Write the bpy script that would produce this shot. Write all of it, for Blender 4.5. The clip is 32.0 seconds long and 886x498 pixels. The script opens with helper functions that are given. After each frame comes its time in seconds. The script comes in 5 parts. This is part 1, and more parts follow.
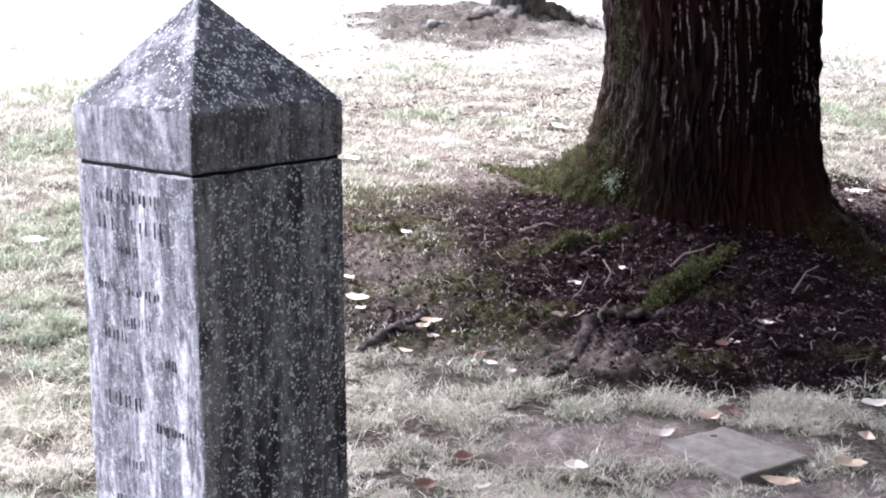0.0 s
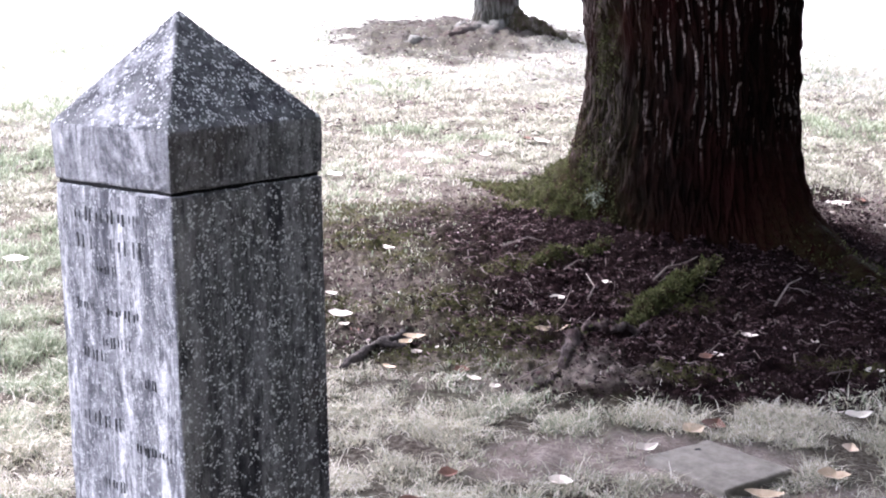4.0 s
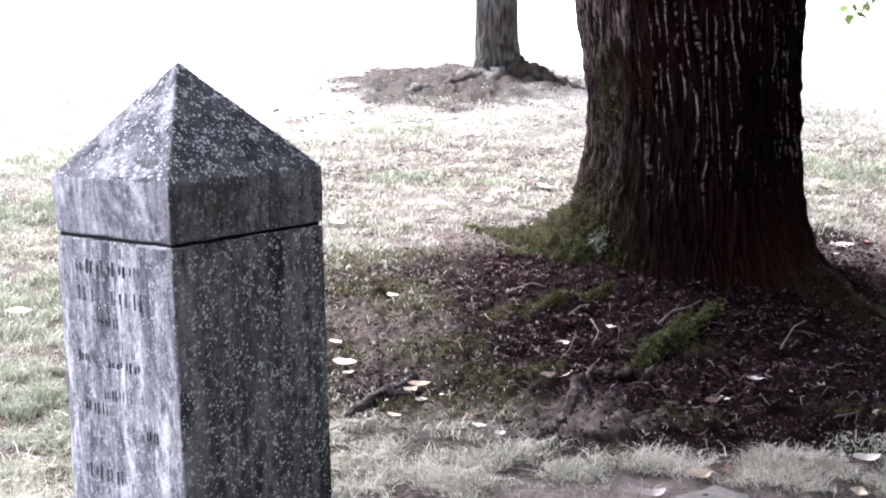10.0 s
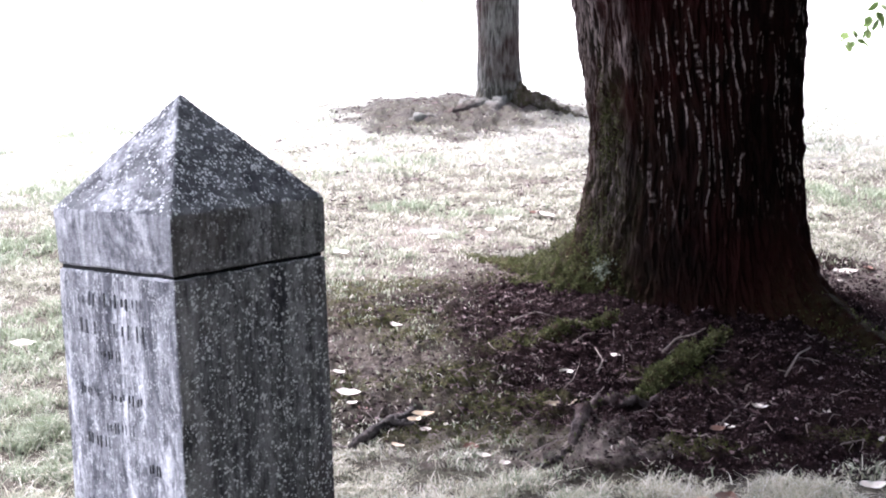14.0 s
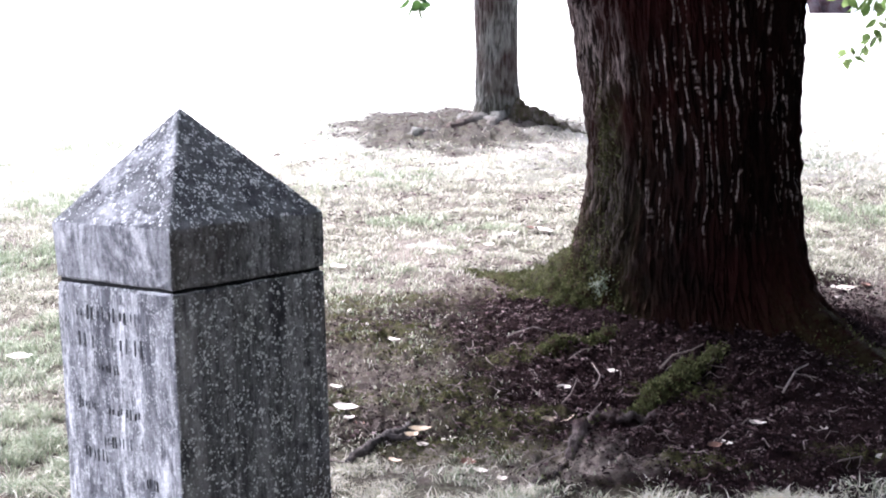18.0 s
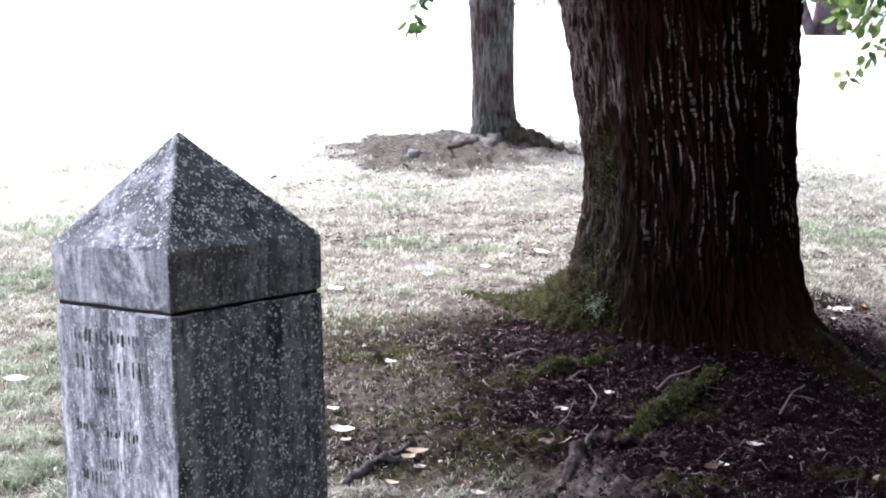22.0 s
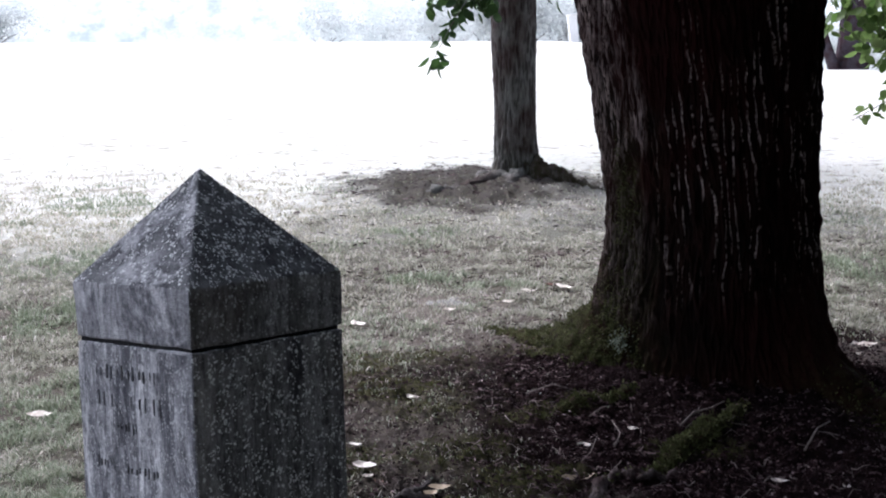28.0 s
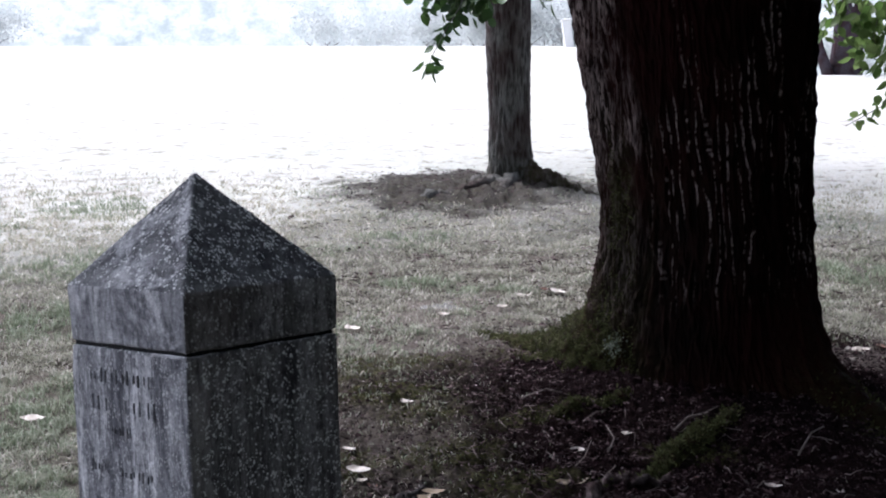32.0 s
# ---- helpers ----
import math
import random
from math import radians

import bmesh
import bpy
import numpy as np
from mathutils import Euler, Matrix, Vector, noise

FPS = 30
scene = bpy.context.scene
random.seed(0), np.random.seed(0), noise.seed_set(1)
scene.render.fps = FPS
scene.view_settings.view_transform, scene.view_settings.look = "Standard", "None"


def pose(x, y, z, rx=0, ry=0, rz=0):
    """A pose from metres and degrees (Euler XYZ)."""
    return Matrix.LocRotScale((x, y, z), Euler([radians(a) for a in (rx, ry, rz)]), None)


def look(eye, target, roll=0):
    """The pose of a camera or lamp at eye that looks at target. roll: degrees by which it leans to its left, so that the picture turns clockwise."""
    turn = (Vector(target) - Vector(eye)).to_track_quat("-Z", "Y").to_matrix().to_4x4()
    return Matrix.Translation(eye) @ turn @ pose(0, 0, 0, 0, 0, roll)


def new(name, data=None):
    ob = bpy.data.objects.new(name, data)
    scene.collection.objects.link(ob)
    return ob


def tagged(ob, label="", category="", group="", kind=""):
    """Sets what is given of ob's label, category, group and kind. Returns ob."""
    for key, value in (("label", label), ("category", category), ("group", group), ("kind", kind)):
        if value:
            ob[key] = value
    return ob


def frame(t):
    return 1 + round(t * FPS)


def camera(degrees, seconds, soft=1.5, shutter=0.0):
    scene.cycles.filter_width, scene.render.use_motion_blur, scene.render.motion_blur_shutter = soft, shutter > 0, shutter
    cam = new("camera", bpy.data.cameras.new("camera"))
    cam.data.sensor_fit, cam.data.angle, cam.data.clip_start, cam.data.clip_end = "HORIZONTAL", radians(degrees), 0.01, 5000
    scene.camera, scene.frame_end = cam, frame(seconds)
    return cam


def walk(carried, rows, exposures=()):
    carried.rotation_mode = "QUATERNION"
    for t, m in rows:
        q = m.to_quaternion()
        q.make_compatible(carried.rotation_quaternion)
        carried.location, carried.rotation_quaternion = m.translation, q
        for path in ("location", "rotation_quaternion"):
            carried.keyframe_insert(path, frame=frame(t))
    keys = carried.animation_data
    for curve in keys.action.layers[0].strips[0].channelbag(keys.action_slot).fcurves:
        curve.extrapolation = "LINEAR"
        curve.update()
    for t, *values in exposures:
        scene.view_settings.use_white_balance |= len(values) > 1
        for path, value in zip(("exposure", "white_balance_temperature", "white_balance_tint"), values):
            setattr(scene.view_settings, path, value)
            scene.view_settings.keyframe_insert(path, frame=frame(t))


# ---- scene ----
# ---- camera ----
cam = camera(36.2, 32.0, soft=2.0)
PATH = [
    (0, (0.0003, -0.0218, 1.4027), (-0.0626, 9.7496, -0.7222), 1.374),
    (0.5, (0.0008, -0.0262, 1.4047), (-0.0803, 9.7516, -0.6897), 1.202),
    (1, (0.0003, -0.0242, 1.4049), (-0.0511, 9.7651, -0.6360), 1.368),
    (1.5, (0.0006, -0.0227, 1.4058), (-0.0221, 9.7718, -0.6109), 1.453),
    (2, (0.0010, -0.0217, 1.4046), (-0.0295, 9.7738, -0.6073), 1.290),
    (2.5, (0.0027, -0.0217, 1.4057), (-0.0092, 9.7718, -0.6161), 1.152),
    (3, (0.0043, -0.0185, 1.4053), (0.0300, 9.7718, -0.6318), 1.112),
    (3.5, (0.0056, -0.0165, 1.4044), (0.0582, 9.7739, -0.6314), 1.071),
    (5.5, (0.0084, -0.0162, 1.4062), (0.0313, 9.8050, -0.4761), 0.852),
    (6, (0.0090, -0.0150, 1.4063), (0.0840, 9.8101, -0.4540), 0.876),
    (6.5, (0.0093, -0.0143, 1.4054), (0.0552, 9.8133, -0.4428), 0.873),
    (7, (0.0104, -0.0131, 1.4050), (-0.0032, 9.8251, -0.3865), 0.549),
    (7.5, (0.0103, -0.0141, 1.4056), (-0.0047, 9.8279, -0.3651), 0.603),
    (8, (0.0118, -0.0138, 1.4057), (0.0188, 9.8339, -0.3333), 0.585),
    (8.5, (0.0129, -0.0144, 1.4066), (-0.0331, 9.8355, -0.3189), 0.416),
    (9, (0.0129, -0.0143, 1.4074), (-0.0019, 9.8437, -0.2720), 0.392),
    (9.5, (0.0129, -0.0143, 1.4066), (0.0136, 9.8447, -0.2667), 0.313),
    (10, (0.0118, -0.0122, 1.4066), (0.0232, 9.8453, -0.2756), 0.242),
    (10.5, (0.0130, -0.0175, 1.4071), (0.0311, 9.8407, -0.2709), 0.292),
    (11, (0.0122, -0.0125, 1.4071), (0.0183, 9.8526, -0.2300), 0.237),
    (11.5, (0.0121, -0.0110, 1.4073), (0.0225, 9.8650, -0.1622), 0.090),
    (12, (0.0125, -0.0115, 1.4079), (0.0086, 9.8684, -0.1377), 0.090),
    (12.5, (0.0128, -0.0103, 1.4080), (0.0088, 9.8715, -0.1243), 0.055),
    (13, (0.0134, -0.0118, 1.4081), (-0.0424, 9.8771, -0.0778), -0.098),
    (13.5, (0.0133, -0.0107, 1.4066), (-0.0069, 9.8778, -0.0822), -0.140),
    (14, (0.0135, -0.0100, 1.4078), (-0.0018, 9.8813, -0.0629), -0.171),
    (14.5, (0.0136, -0.0116, 1.4074), (-0.0107, 9.8786, -0.0704), -0.102),
    (16.5, (0.0121, -0.0084, 1.4059), (-0.0295, 9.8948, 0.0187), -0.190),
    (17, (0.0131, -0.0115, 1.4073), (0.0059, 9.8907, 0.0123), -0.080),
    (17.5, (0.0117, -0.0104, 1.4069), (-0.0113, 9.8936, 0.0253), -0.044),
    (18, (0.0110, -0.0106, 1.4089), (0.0163, 9.8959, 0.0448), 0.104),
    (18.5, (0.0106, -0.0113, 1.4088), (0.0229, 9.9003, 0.0820), 0.078),
    (19, (0.0106, -0.0138, 1.4091), (0.0223, 9.9021, 0.1153), -0.028),
    (19.5, (0.0098, -0.0139, 1.4087), (0.0387, 9.9050, 0.1388), -0.017),
    (20, (0.0095, -0.0160, 1.4091), (0.0591, 9.9044, 0.1507), 0.110),
    (20.5, (0.0098, -0.0164, 1.4094), (0.0268, 9.9078, 0.1810), -0.072),
    (21, (0.0101, -0.0185, 1.4104), (0.0593, 9.9051, 0.1776), 0.116),
    (21.5, (0.0097, -0.0181, 1.4111), (0.0761, 9.9070, 0.1909), 0.152),
    (22, (0.0101, -0.0191, 1.4108), (0.0400, 9.9079, 0.2052), 0.068),
    (22.5, (0.0109, -0.0192, 1.4108), (0.0440, 9.9140, 0.2573), 0.038),
    (23, (0.0105, -0.0171, 1.4099), (0.0182, 9.9178, 0.2712), -0.045),
    (23.5, (0.0103, -0.0156, 1.4102), (-0.0295, 9.9214, 0.2906), -0.170),
    (24, (0.0124, -0.0193, 1.4106), (-0.0653, 9.9176, 0.2920), -0.251),
    (24.5, (0.0117, -0.0163, 1.4104), (-0.0470, 9.9223, 0.3054), -0.083),
    (25, (0.0126, -0.0182, 1.4114), (-0.0979, 9.9236, 0.3390), -0.192),
    (25.5, (0.0123, -0.0160, 1.4114), (-0.1096, 9.9268, 0.3504), -0.153),
    (27.5, (0.0139, -0.0182, 1.4124), (-0.1328, 9.9339, 0.4453), -0.118),
    (28, (0.0142, -0.0192, 1.4127), (-0.1249, 9.9347, 0.4638), -0.147),
    (28.5, (0.0141, -0.0199, 1.4124), (-0.1219, 9.9346, 0.4690), -0.127),
    (29, (0.0138, -0.0187, 1.4127), (-0.1260, 9.9340, 0.4515), -0.092),
    (29.5, (0.0138, -0.0214, 1.4126), (-0.1384, 9.9330, 0.4715), -0.151),
    (30, (0.0138, -0.0225, 1.4132), (-0.1133, 9.9355, 0.5061), -0.096),
    (30.5, (0.0134, -0.0219, 1.4130), (-0.1312, 9.9347, 0.4943), -0.172),
    (31, (0.0132, -0.0223, 1.4135), (-0.0876, 9.9348, 0.4933), 0.007),
    (31.5, (0.0130, -0.0219, 1.4136), (-0.1117, 9.9350, 0.4949), -0.024),
    (32, (0.0130, -0.0202, 1.4129), (-0.0827, 9.9373, 0.4965), -0.004),
]
EXPOSURES = [(t, s, k, g) for t, s, k, g in (
    (0.0, 3.40, 5900.0, 23.0), (4.0, 3.40, 5900.0, 23.0), (9.0, 3.36, 5900.0, 22.0), (14.0, 3.34, 5900.0, 21.0), (20.0, 3.28, 5850.0, 20.0),
    (23.0, 2.90, 5800.0, 19.0), (25.0, 2.42, 5750.0, 18.0), (27.5, 1.84, 5750.0, 17.0), (32.0, 1.64, 5750.0, 17.0))]
walk(cam, [(t, look(eye, aim, roll)) for t, eye, aim, roll in PATH], EXPOSURES)

# ---- world and sun ----
TO_SUN = Vector((-0.55, 0.50, 0.90)).normalized()
world = bpy.data.worlds.new("sky")
scene.world = world
world.use_nodes = True
wn = world.node_tree.nodes
sky = wn.new("ShaderNodeTexSky")
sky.sky_type = 'NISHITA'
sky.sun_disc = False
sky.sun_elevation = math.asin(TO_SUN.z)
sky.sun_rotation = math.atan2(TO_SUN.x, TO_SUN.y)
sky.air_density = 1.0
sky.dust_density = 3.0
haze = wn.new("ShaderNodeHueSaturation")
haze.inputs["Saturation"].default_value = 0.35
world.node_tree.links.new(sky.outputs[0], haze.inputs["Color"])
world.node_tree.links.new(haze.outputs[0], wn["Background"].inputs[0])
wn["Background"].inputs[1].default_value = 0.10
sun = new("sun", bpy.data.lights.new("sun", 'SUN'))
sun.data.energy = 2.6
sun.data.angle = radians(16.0)
sun.data.color = (1.0, 0.97, 0.93)
sun.matrix_world = look(TO_SUN * 60, (0, 0, 0))

# ---- materials ----


class Mat:
    """A small node builder round one Principled surface."""

    def __init__(self, name, rough=0.9, spec=0.3):
        self.m = bpy.data.materials.new(name)
        self.m.use_nodes = True
        self.t = self.m.node_tree
        self.p = self.t.nodes["Principled BSDF"]
        self.p.inputs["Roughness"].default_value = rough
        self.p.inputs["Specular IOR Level"].default_value = spec

    def n(self, kind, **props):
        node = self.t.nodes.new(kind)
        for key, value in props.items():
            setattr(node, key, value)
        return node

    def put(self, value, socket):
        if isinstance(value, bpy.types.NodeSocket):
            self.t.links.new(value, socket)
        elif isinstance(value, tuple) and len(value) == 3 and socket.type == 'RGBA':
            socket.default_value = (*value, 1.0)
        else:
            socket.default_value = value

    def coord(self, scale=(1, 1, 1), world_space=False):
        src = self.n("ShaderNodeNewGeometry").outputs["Position"] if world_space else self.n("ShaderNodeTexCoord").outputs["Object"]
        mp = self.n("ShaderNodeMapping")
        self.put(src, mp.inputs["Vector"])
        mp.inputs["Scale"].default_value = scale
        return mp.outputs[0]

    def noise(self, vec, scale, detail=4.0, rough=0.6, distortion=0.0):
        nd = self.n("ShaderNodeTexNoise")
        self.put(vec, nd.inputs["Vector"])
        nd.inputs["Scale"].default_value = scale
        nd.inputs["Detail"].default_value = detail
        nd.inputs["Roughness"].default_value = rough
        nd.inputs["Distortion"].default_value = distortion
        return nd.outputs[0]

    def voronoi(self, vec, scale, feature='F1'):
        nd = self.n("ShaderNodeTexVoronoi", feature=feature)
        self.put(vec, nd.inputs["Vector"])
        nd.inputs["Scale"].default_value = scale
        return nd.outputs["Distance"]

    def ramp(self, value, lo, hi, a=0.0, b=1.0):
        nd = self.n("ShaderNodeMapRange")
        nd.clamp = True
        self.put(value, nd.inputs[0])
        for i, v in enumerate((lo, hi, a, b)):
            nd.inputs[i + 1].default_value = v
        return nd.outputs[0]

    def mix(self, fac, a, b, blend='MIX'):
        nd = self.n("ShaderNodeMix", data_type='RGBA', blend_type=blend)
        self.put(fac, nd.inputs[0])
        self.put(a, nd.inputs[6])
        self.put(b, nd.inputs[7])
        return nd.outputs[2]

    def math(self, op, a, b=0.0):
        nd = self.n("ShaderNodeMath", operation=op)
        self.put(a, nd.inputs[0])
        self.put(b, nd.inputs[1])
        return nd.outputs[0]

    def attr(self, name):
        return self.n("ShaderNodeAttribute", attribute_name=name).outputs["Fac"]

    def island(self):
        return self.n("ShaderNodeNewGeometry").outputs["Random Per Island"]

    def normal_z(self):
        sep = self.n("ShaderNodeSeparateXYZ")
        self.put(self.n("ShaderNodeNewGeometry").outputs["Normal"], sep.inputs[0])
        return sep.outputs[2]

    def ends(self, colour, bump=None, strength=0.4, distance=0.01):
        self.put(colour, self.p.inputs["Base Color"])
        if bump is not None:
            bp = self.n("ShaderNodeBump")
            bp.inputs["Strength"].default_value = strength
            bp.inputs["Distance"].default_value = distance
            self.put(bump, bp.inputs["Height"])
            self.put(bp.outputs[0], self.p.inputs["Normal"])
        return self.m


def stone_material(name):
    """Weathered marble: pale rain runs on two faces painted as lit, dark crust on two painted as shaded, lichen flecks
    all over.
    """
    m = Mat(name, rough=0.88, spec=0.2)
    v = m.coord()
    place, nrm = m.n("ShaderNodeSeparateXYZ"), m.n("ShaderNodeSeparateXYZ")
    m.put(v, place.inputs[0])
    m.put(m.n("ShaderNodeTexCoord").outputs["Normal"], nrm.inputs[0])
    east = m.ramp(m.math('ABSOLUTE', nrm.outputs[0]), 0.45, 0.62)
    top = m.ramp(nrm.outputs[2], 0.25, 0.5)
    shaft = m.ramp(place.outputs[2], 1.075, 1.065)
    fine, mid = m.noise(v, 170, 3, 0.7), m.noise(v, 14, 6, 0.72)

    def runs(scale, length, detail=5, wobble=0.3):
        return m.noise(m.coord((1, 1, length)), scale, detail, 0.68, wobble)

    body = m.ramp(shaft, 0.0, 1.0, 0.4, 1.0)
    # the faces painted as lit: grey with broad pale runs, grimy blotches and thin white drips
    w = m.mix(m.ramp(mid, 0.32, 0.68), (0.17, 0.17, 0.18), (0.36, 0.355, 0.365))
    w = m.mix(m.math('MULTIPLY', m.math('MULTIPLY', m.ramp(runs(19, 0.09, 6, 0.6), 0.48, 0.60), body), 0.85), w, (0.70, 0.69, 0.695))
    w = m.mix(m.math('MULTIPLY', m.math('MULTIPLY', m.ramp(runs(27, 0.13, 6, 0.6), 0.52, 0.61), body), 0.75), w, (0.070, 0.070, 0.082))
    w = m.mix(m.math('MULTIPLY', m.ramp(m.noise(m.coord((1, 1, 0.5)), 12, 6, 0.75, 0.5), 0.53, 0.62), 0.70), w, (0.060, 0.060, 0.072))
    w = m.mix(m.math('MULTIPLY', m.math('MULTIPLY', m.ramp(runs(48, 0.16), 0.56, 0.63), body), 0.5), w, (0.80, 0.79, 0.79))
    w = m.mix(m.math('MULTIPLY', m.ramp(m.noise(m.coord((1, 1, 0.6)), 10, 6, 0.75, 0.6), 0.50, 0.62), m.ramp(shaft, 0.0, 1.0, 0.75, 0.0)), w, (0.62, 0.61, 0.62))
    w = m.mix(m.math('MULTIPLY', m.ramp(m.noise(m.coord((1, 1, 0.4)), 75, 5, 0.75), 0.53, 0.62), 0.65), w, (0.075, 0.074, 0.085))
    # the faces painted as shaded: dark crust in streaks, brown stains, a paler worn strip along the arris
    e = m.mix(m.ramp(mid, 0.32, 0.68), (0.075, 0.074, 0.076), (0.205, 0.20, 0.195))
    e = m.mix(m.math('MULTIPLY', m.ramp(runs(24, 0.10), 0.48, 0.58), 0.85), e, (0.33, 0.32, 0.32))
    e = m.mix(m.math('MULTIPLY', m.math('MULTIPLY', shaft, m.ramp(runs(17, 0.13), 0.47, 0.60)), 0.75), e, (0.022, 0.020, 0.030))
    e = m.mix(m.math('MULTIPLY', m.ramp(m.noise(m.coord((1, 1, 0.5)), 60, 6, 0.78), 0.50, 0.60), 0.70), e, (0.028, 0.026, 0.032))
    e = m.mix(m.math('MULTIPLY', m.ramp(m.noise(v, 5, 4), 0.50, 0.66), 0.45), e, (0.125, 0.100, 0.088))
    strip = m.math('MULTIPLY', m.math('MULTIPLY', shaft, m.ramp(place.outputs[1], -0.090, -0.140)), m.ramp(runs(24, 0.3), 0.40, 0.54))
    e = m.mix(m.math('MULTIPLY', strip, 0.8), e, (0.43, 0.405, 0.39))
    low_dark = m.math('MULTIPLY', m.ramp(place.outputs[2], 0.88, 0.62), m.ramp(m.noise(m.coord((1, 1, 0.3)), 7, 4, 0.65, 0.3), 0.46, 0.58))
    e = m.mix(m.math('MULTIPLY', low_dark, 0.85), e, (0.011, 0.009, 0.017))
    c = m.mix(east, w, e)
    # the slopes of the cap: grey, with white weathered patches on the sides painted as lit
    t = m.mix(m.ramp(m.noise(v, 16, 5, 0.72), 0.36, 0.64), (0.062, 0.062, 0.068), (0.21, 0.208, 0.21))
    t = m.mix(m.math('MULTIPLY', m.math('SUBTRACT', 1.0, east), m.math('MULTIPLY', m.ramp(m.noise(v, 11, 6, 0.75, 0.6), 0.47, 0.60), 0.75)), t, (0.60, 0.59, 0.60))
    c = m.mix(top, c, t)
    grain = m.ramp(m.noise(m.coord((1, 1, 0.7)), 95, 6, 0.82), 0.30, 0.70, 0.55, 1.45)
    c = m.mix(1.0, c, grain, 'MULTIPLY')
    # lichen flecks of three sizes, irregular in outline and gathered in drifts
    bend = m.n("ShaderNodeVectorMath", operation='MULTIPLY_ADD')
    wob = m.n("ShaderNodeTexNoise")
    m.put(v, wob.inputs["Vector"])
    wob.inputs["Scale"].default_value = 190
    m.put(wob.outputs["Color"], bend.inputs[0])
    bend.inputs[1].default_value = (0.006, 0.006, 0.009)
    m.put(v, bend.inputs[2])
    for scale, edge, drift, lo, much in ((150, 0.40, 46, 0.522, 1.2), (205, 0.42, 80, 0.535, 1.1), (84, 0.30, 30, 0.58, 1.2)):
        spot = m.math('MULTIPLY', m.ramp(m.voronoi(bend.outputs[0], scale), edge, edge - 0.10), m.ramp(m.noise(v, drift, 3, 0.6), lo, lo + 0.04))
        much = m.math('ADD', m.math('MULTIPLY', east, 0.55 * much), m.math('ADD', m.math('MULTIPLY', top, 0.45 * much), 0.30 * much))
        much = m.math('MULTIPLY', much, m.math('ADD', m.math('MAXIMUM', shaft, top), m.math('MULTIPLY', east, 0.45)))
        c = m.mix(m.math('MINIMUM', m.math('MULTIPLY', spot, much), 1.0), c, (0.86, 0.86, 0.84))
    h = m.math('ADD', m.math('MULTIPLY', fine, 0.6), mid)
    return m.ends(c, h, 0.8, 0.008)


def ground_material():
    m = Mat("ground", rough=1.0, spec=0.02)
    v = m.coord()
    soil, moss, dirt = m.attr("soil"), m.attr("moss"), m.attr("dirt")
    turf = m.mix(m.ramp(m.noise(v, 2.2, 5), 0.35, 0.65), (0.20, 0.178, 0.152), (0.14, 0.145, 0.105))
    turf = m.mix(m.ramp(m.noise(v, 55, 4, 0.7), 0.35, 0.62), turf, (0.050, 0.038, 0.032))
    # Far turf is coloured paler to stand for full sun on the meadow.
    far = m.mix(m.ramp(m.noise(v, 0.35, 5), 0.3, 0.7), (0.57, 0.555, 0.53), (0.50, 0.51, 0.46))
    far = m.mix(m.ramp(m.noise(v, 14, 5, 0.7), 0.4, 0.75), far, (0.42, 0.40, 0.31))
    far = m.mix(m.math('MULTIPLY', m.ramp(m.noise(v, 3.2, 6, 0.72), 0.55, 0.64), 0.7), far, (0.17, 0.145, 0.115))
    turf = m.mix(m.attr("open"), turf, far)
    mul = m.mix(m.ramp(m.noise(v, 38, 6, 0.75), 0.35, 0.7), (0.0045, 0.0025, 0.0027), (0.022, 0.0125, 0.0135))
    mul = m.mix(m.ramp(m.noise(v, 3.0, 4), 0.45, 0.7), mul, (0.017, 0.010, 0.010))
    dry = m.mix(m.ramp(m.noise(v, 22, 6, 0.7), 0.35, 0.7), (0.22, 0.18, 0.16), (0.46, 0.395, 0.36))
    dry = m.mix(m.math('MULTIPLY', m.ramp(m.noise(v, 75, 6, 0.8), 0.50, 0.64), 0.7), dry, (0.085, 0.066, 0.060))
    dry = m.mix(m.math('MULTIPLY', m.ramp(m.noise(v, 9, 5, 0.7), 0.50, 0.66), 0.5), dry, (0.13, 0.105, 0.095))
    green = m.mix(m.ramp(m.noise(v, 60, 4, 0.7), 0.35, 0.65), (0.030, 0.031, 0.012), (0.100, 0.097, 0.042))
    brown = m.mix(m.ramp(m.noise(v, 26, 6, 0.75), 0.35, 0.68), (0.017, 0.0135, 0.0125), (0.102, 0.080, 0.071))
    brown = m.mix(m.ramp(m.noise(m.coord((1, 1.6, 1)), 48, 5, 0.8), 0.42, 0.56), brown, (0.011, 0.008, 0.007))
    brown = m.mix(m.math('MULTIPLY', m.ramp(m.noise(v, 7, 5, 0.7), 0.45, 0.62), 0.45), brown, (0.046, 0.045, 0.020))
    c = m.mix(m.ramp(soil, 0.05, 0.55), turf, brown)
    c = m.mix(m.ramp(soil, 0.45, 0.95), c, mul)
    clod = m.math('MULTIPLY', m.ramp(m.noise(m.coord((1, 0.5, 1)), 10, 6, 0.75), 0.47, 0.58), m.math('MULTIPLY', m.attr("open"), m.ramp(soil, 0.1, 0.4)))
    c = m.mix(m.math('MULTIPLY', clod, 0.55), c, (0.030, 0.026, 0.023))
    c = m.mix(dirt, c, dry)
    c = m.mix(m.math('MULTIPLY', moss, m.ramp(m.noise(v, 24, 5, 0.75), 0.42, 0.56)), c, green)
    h = m.math('ADD', m.noise(v, 45, 6, 0.75), m.math('MULTIPLY', m.noise(v, 160, 3), 0.4))
    return m.ends(c, h, 1.0, 0.03)


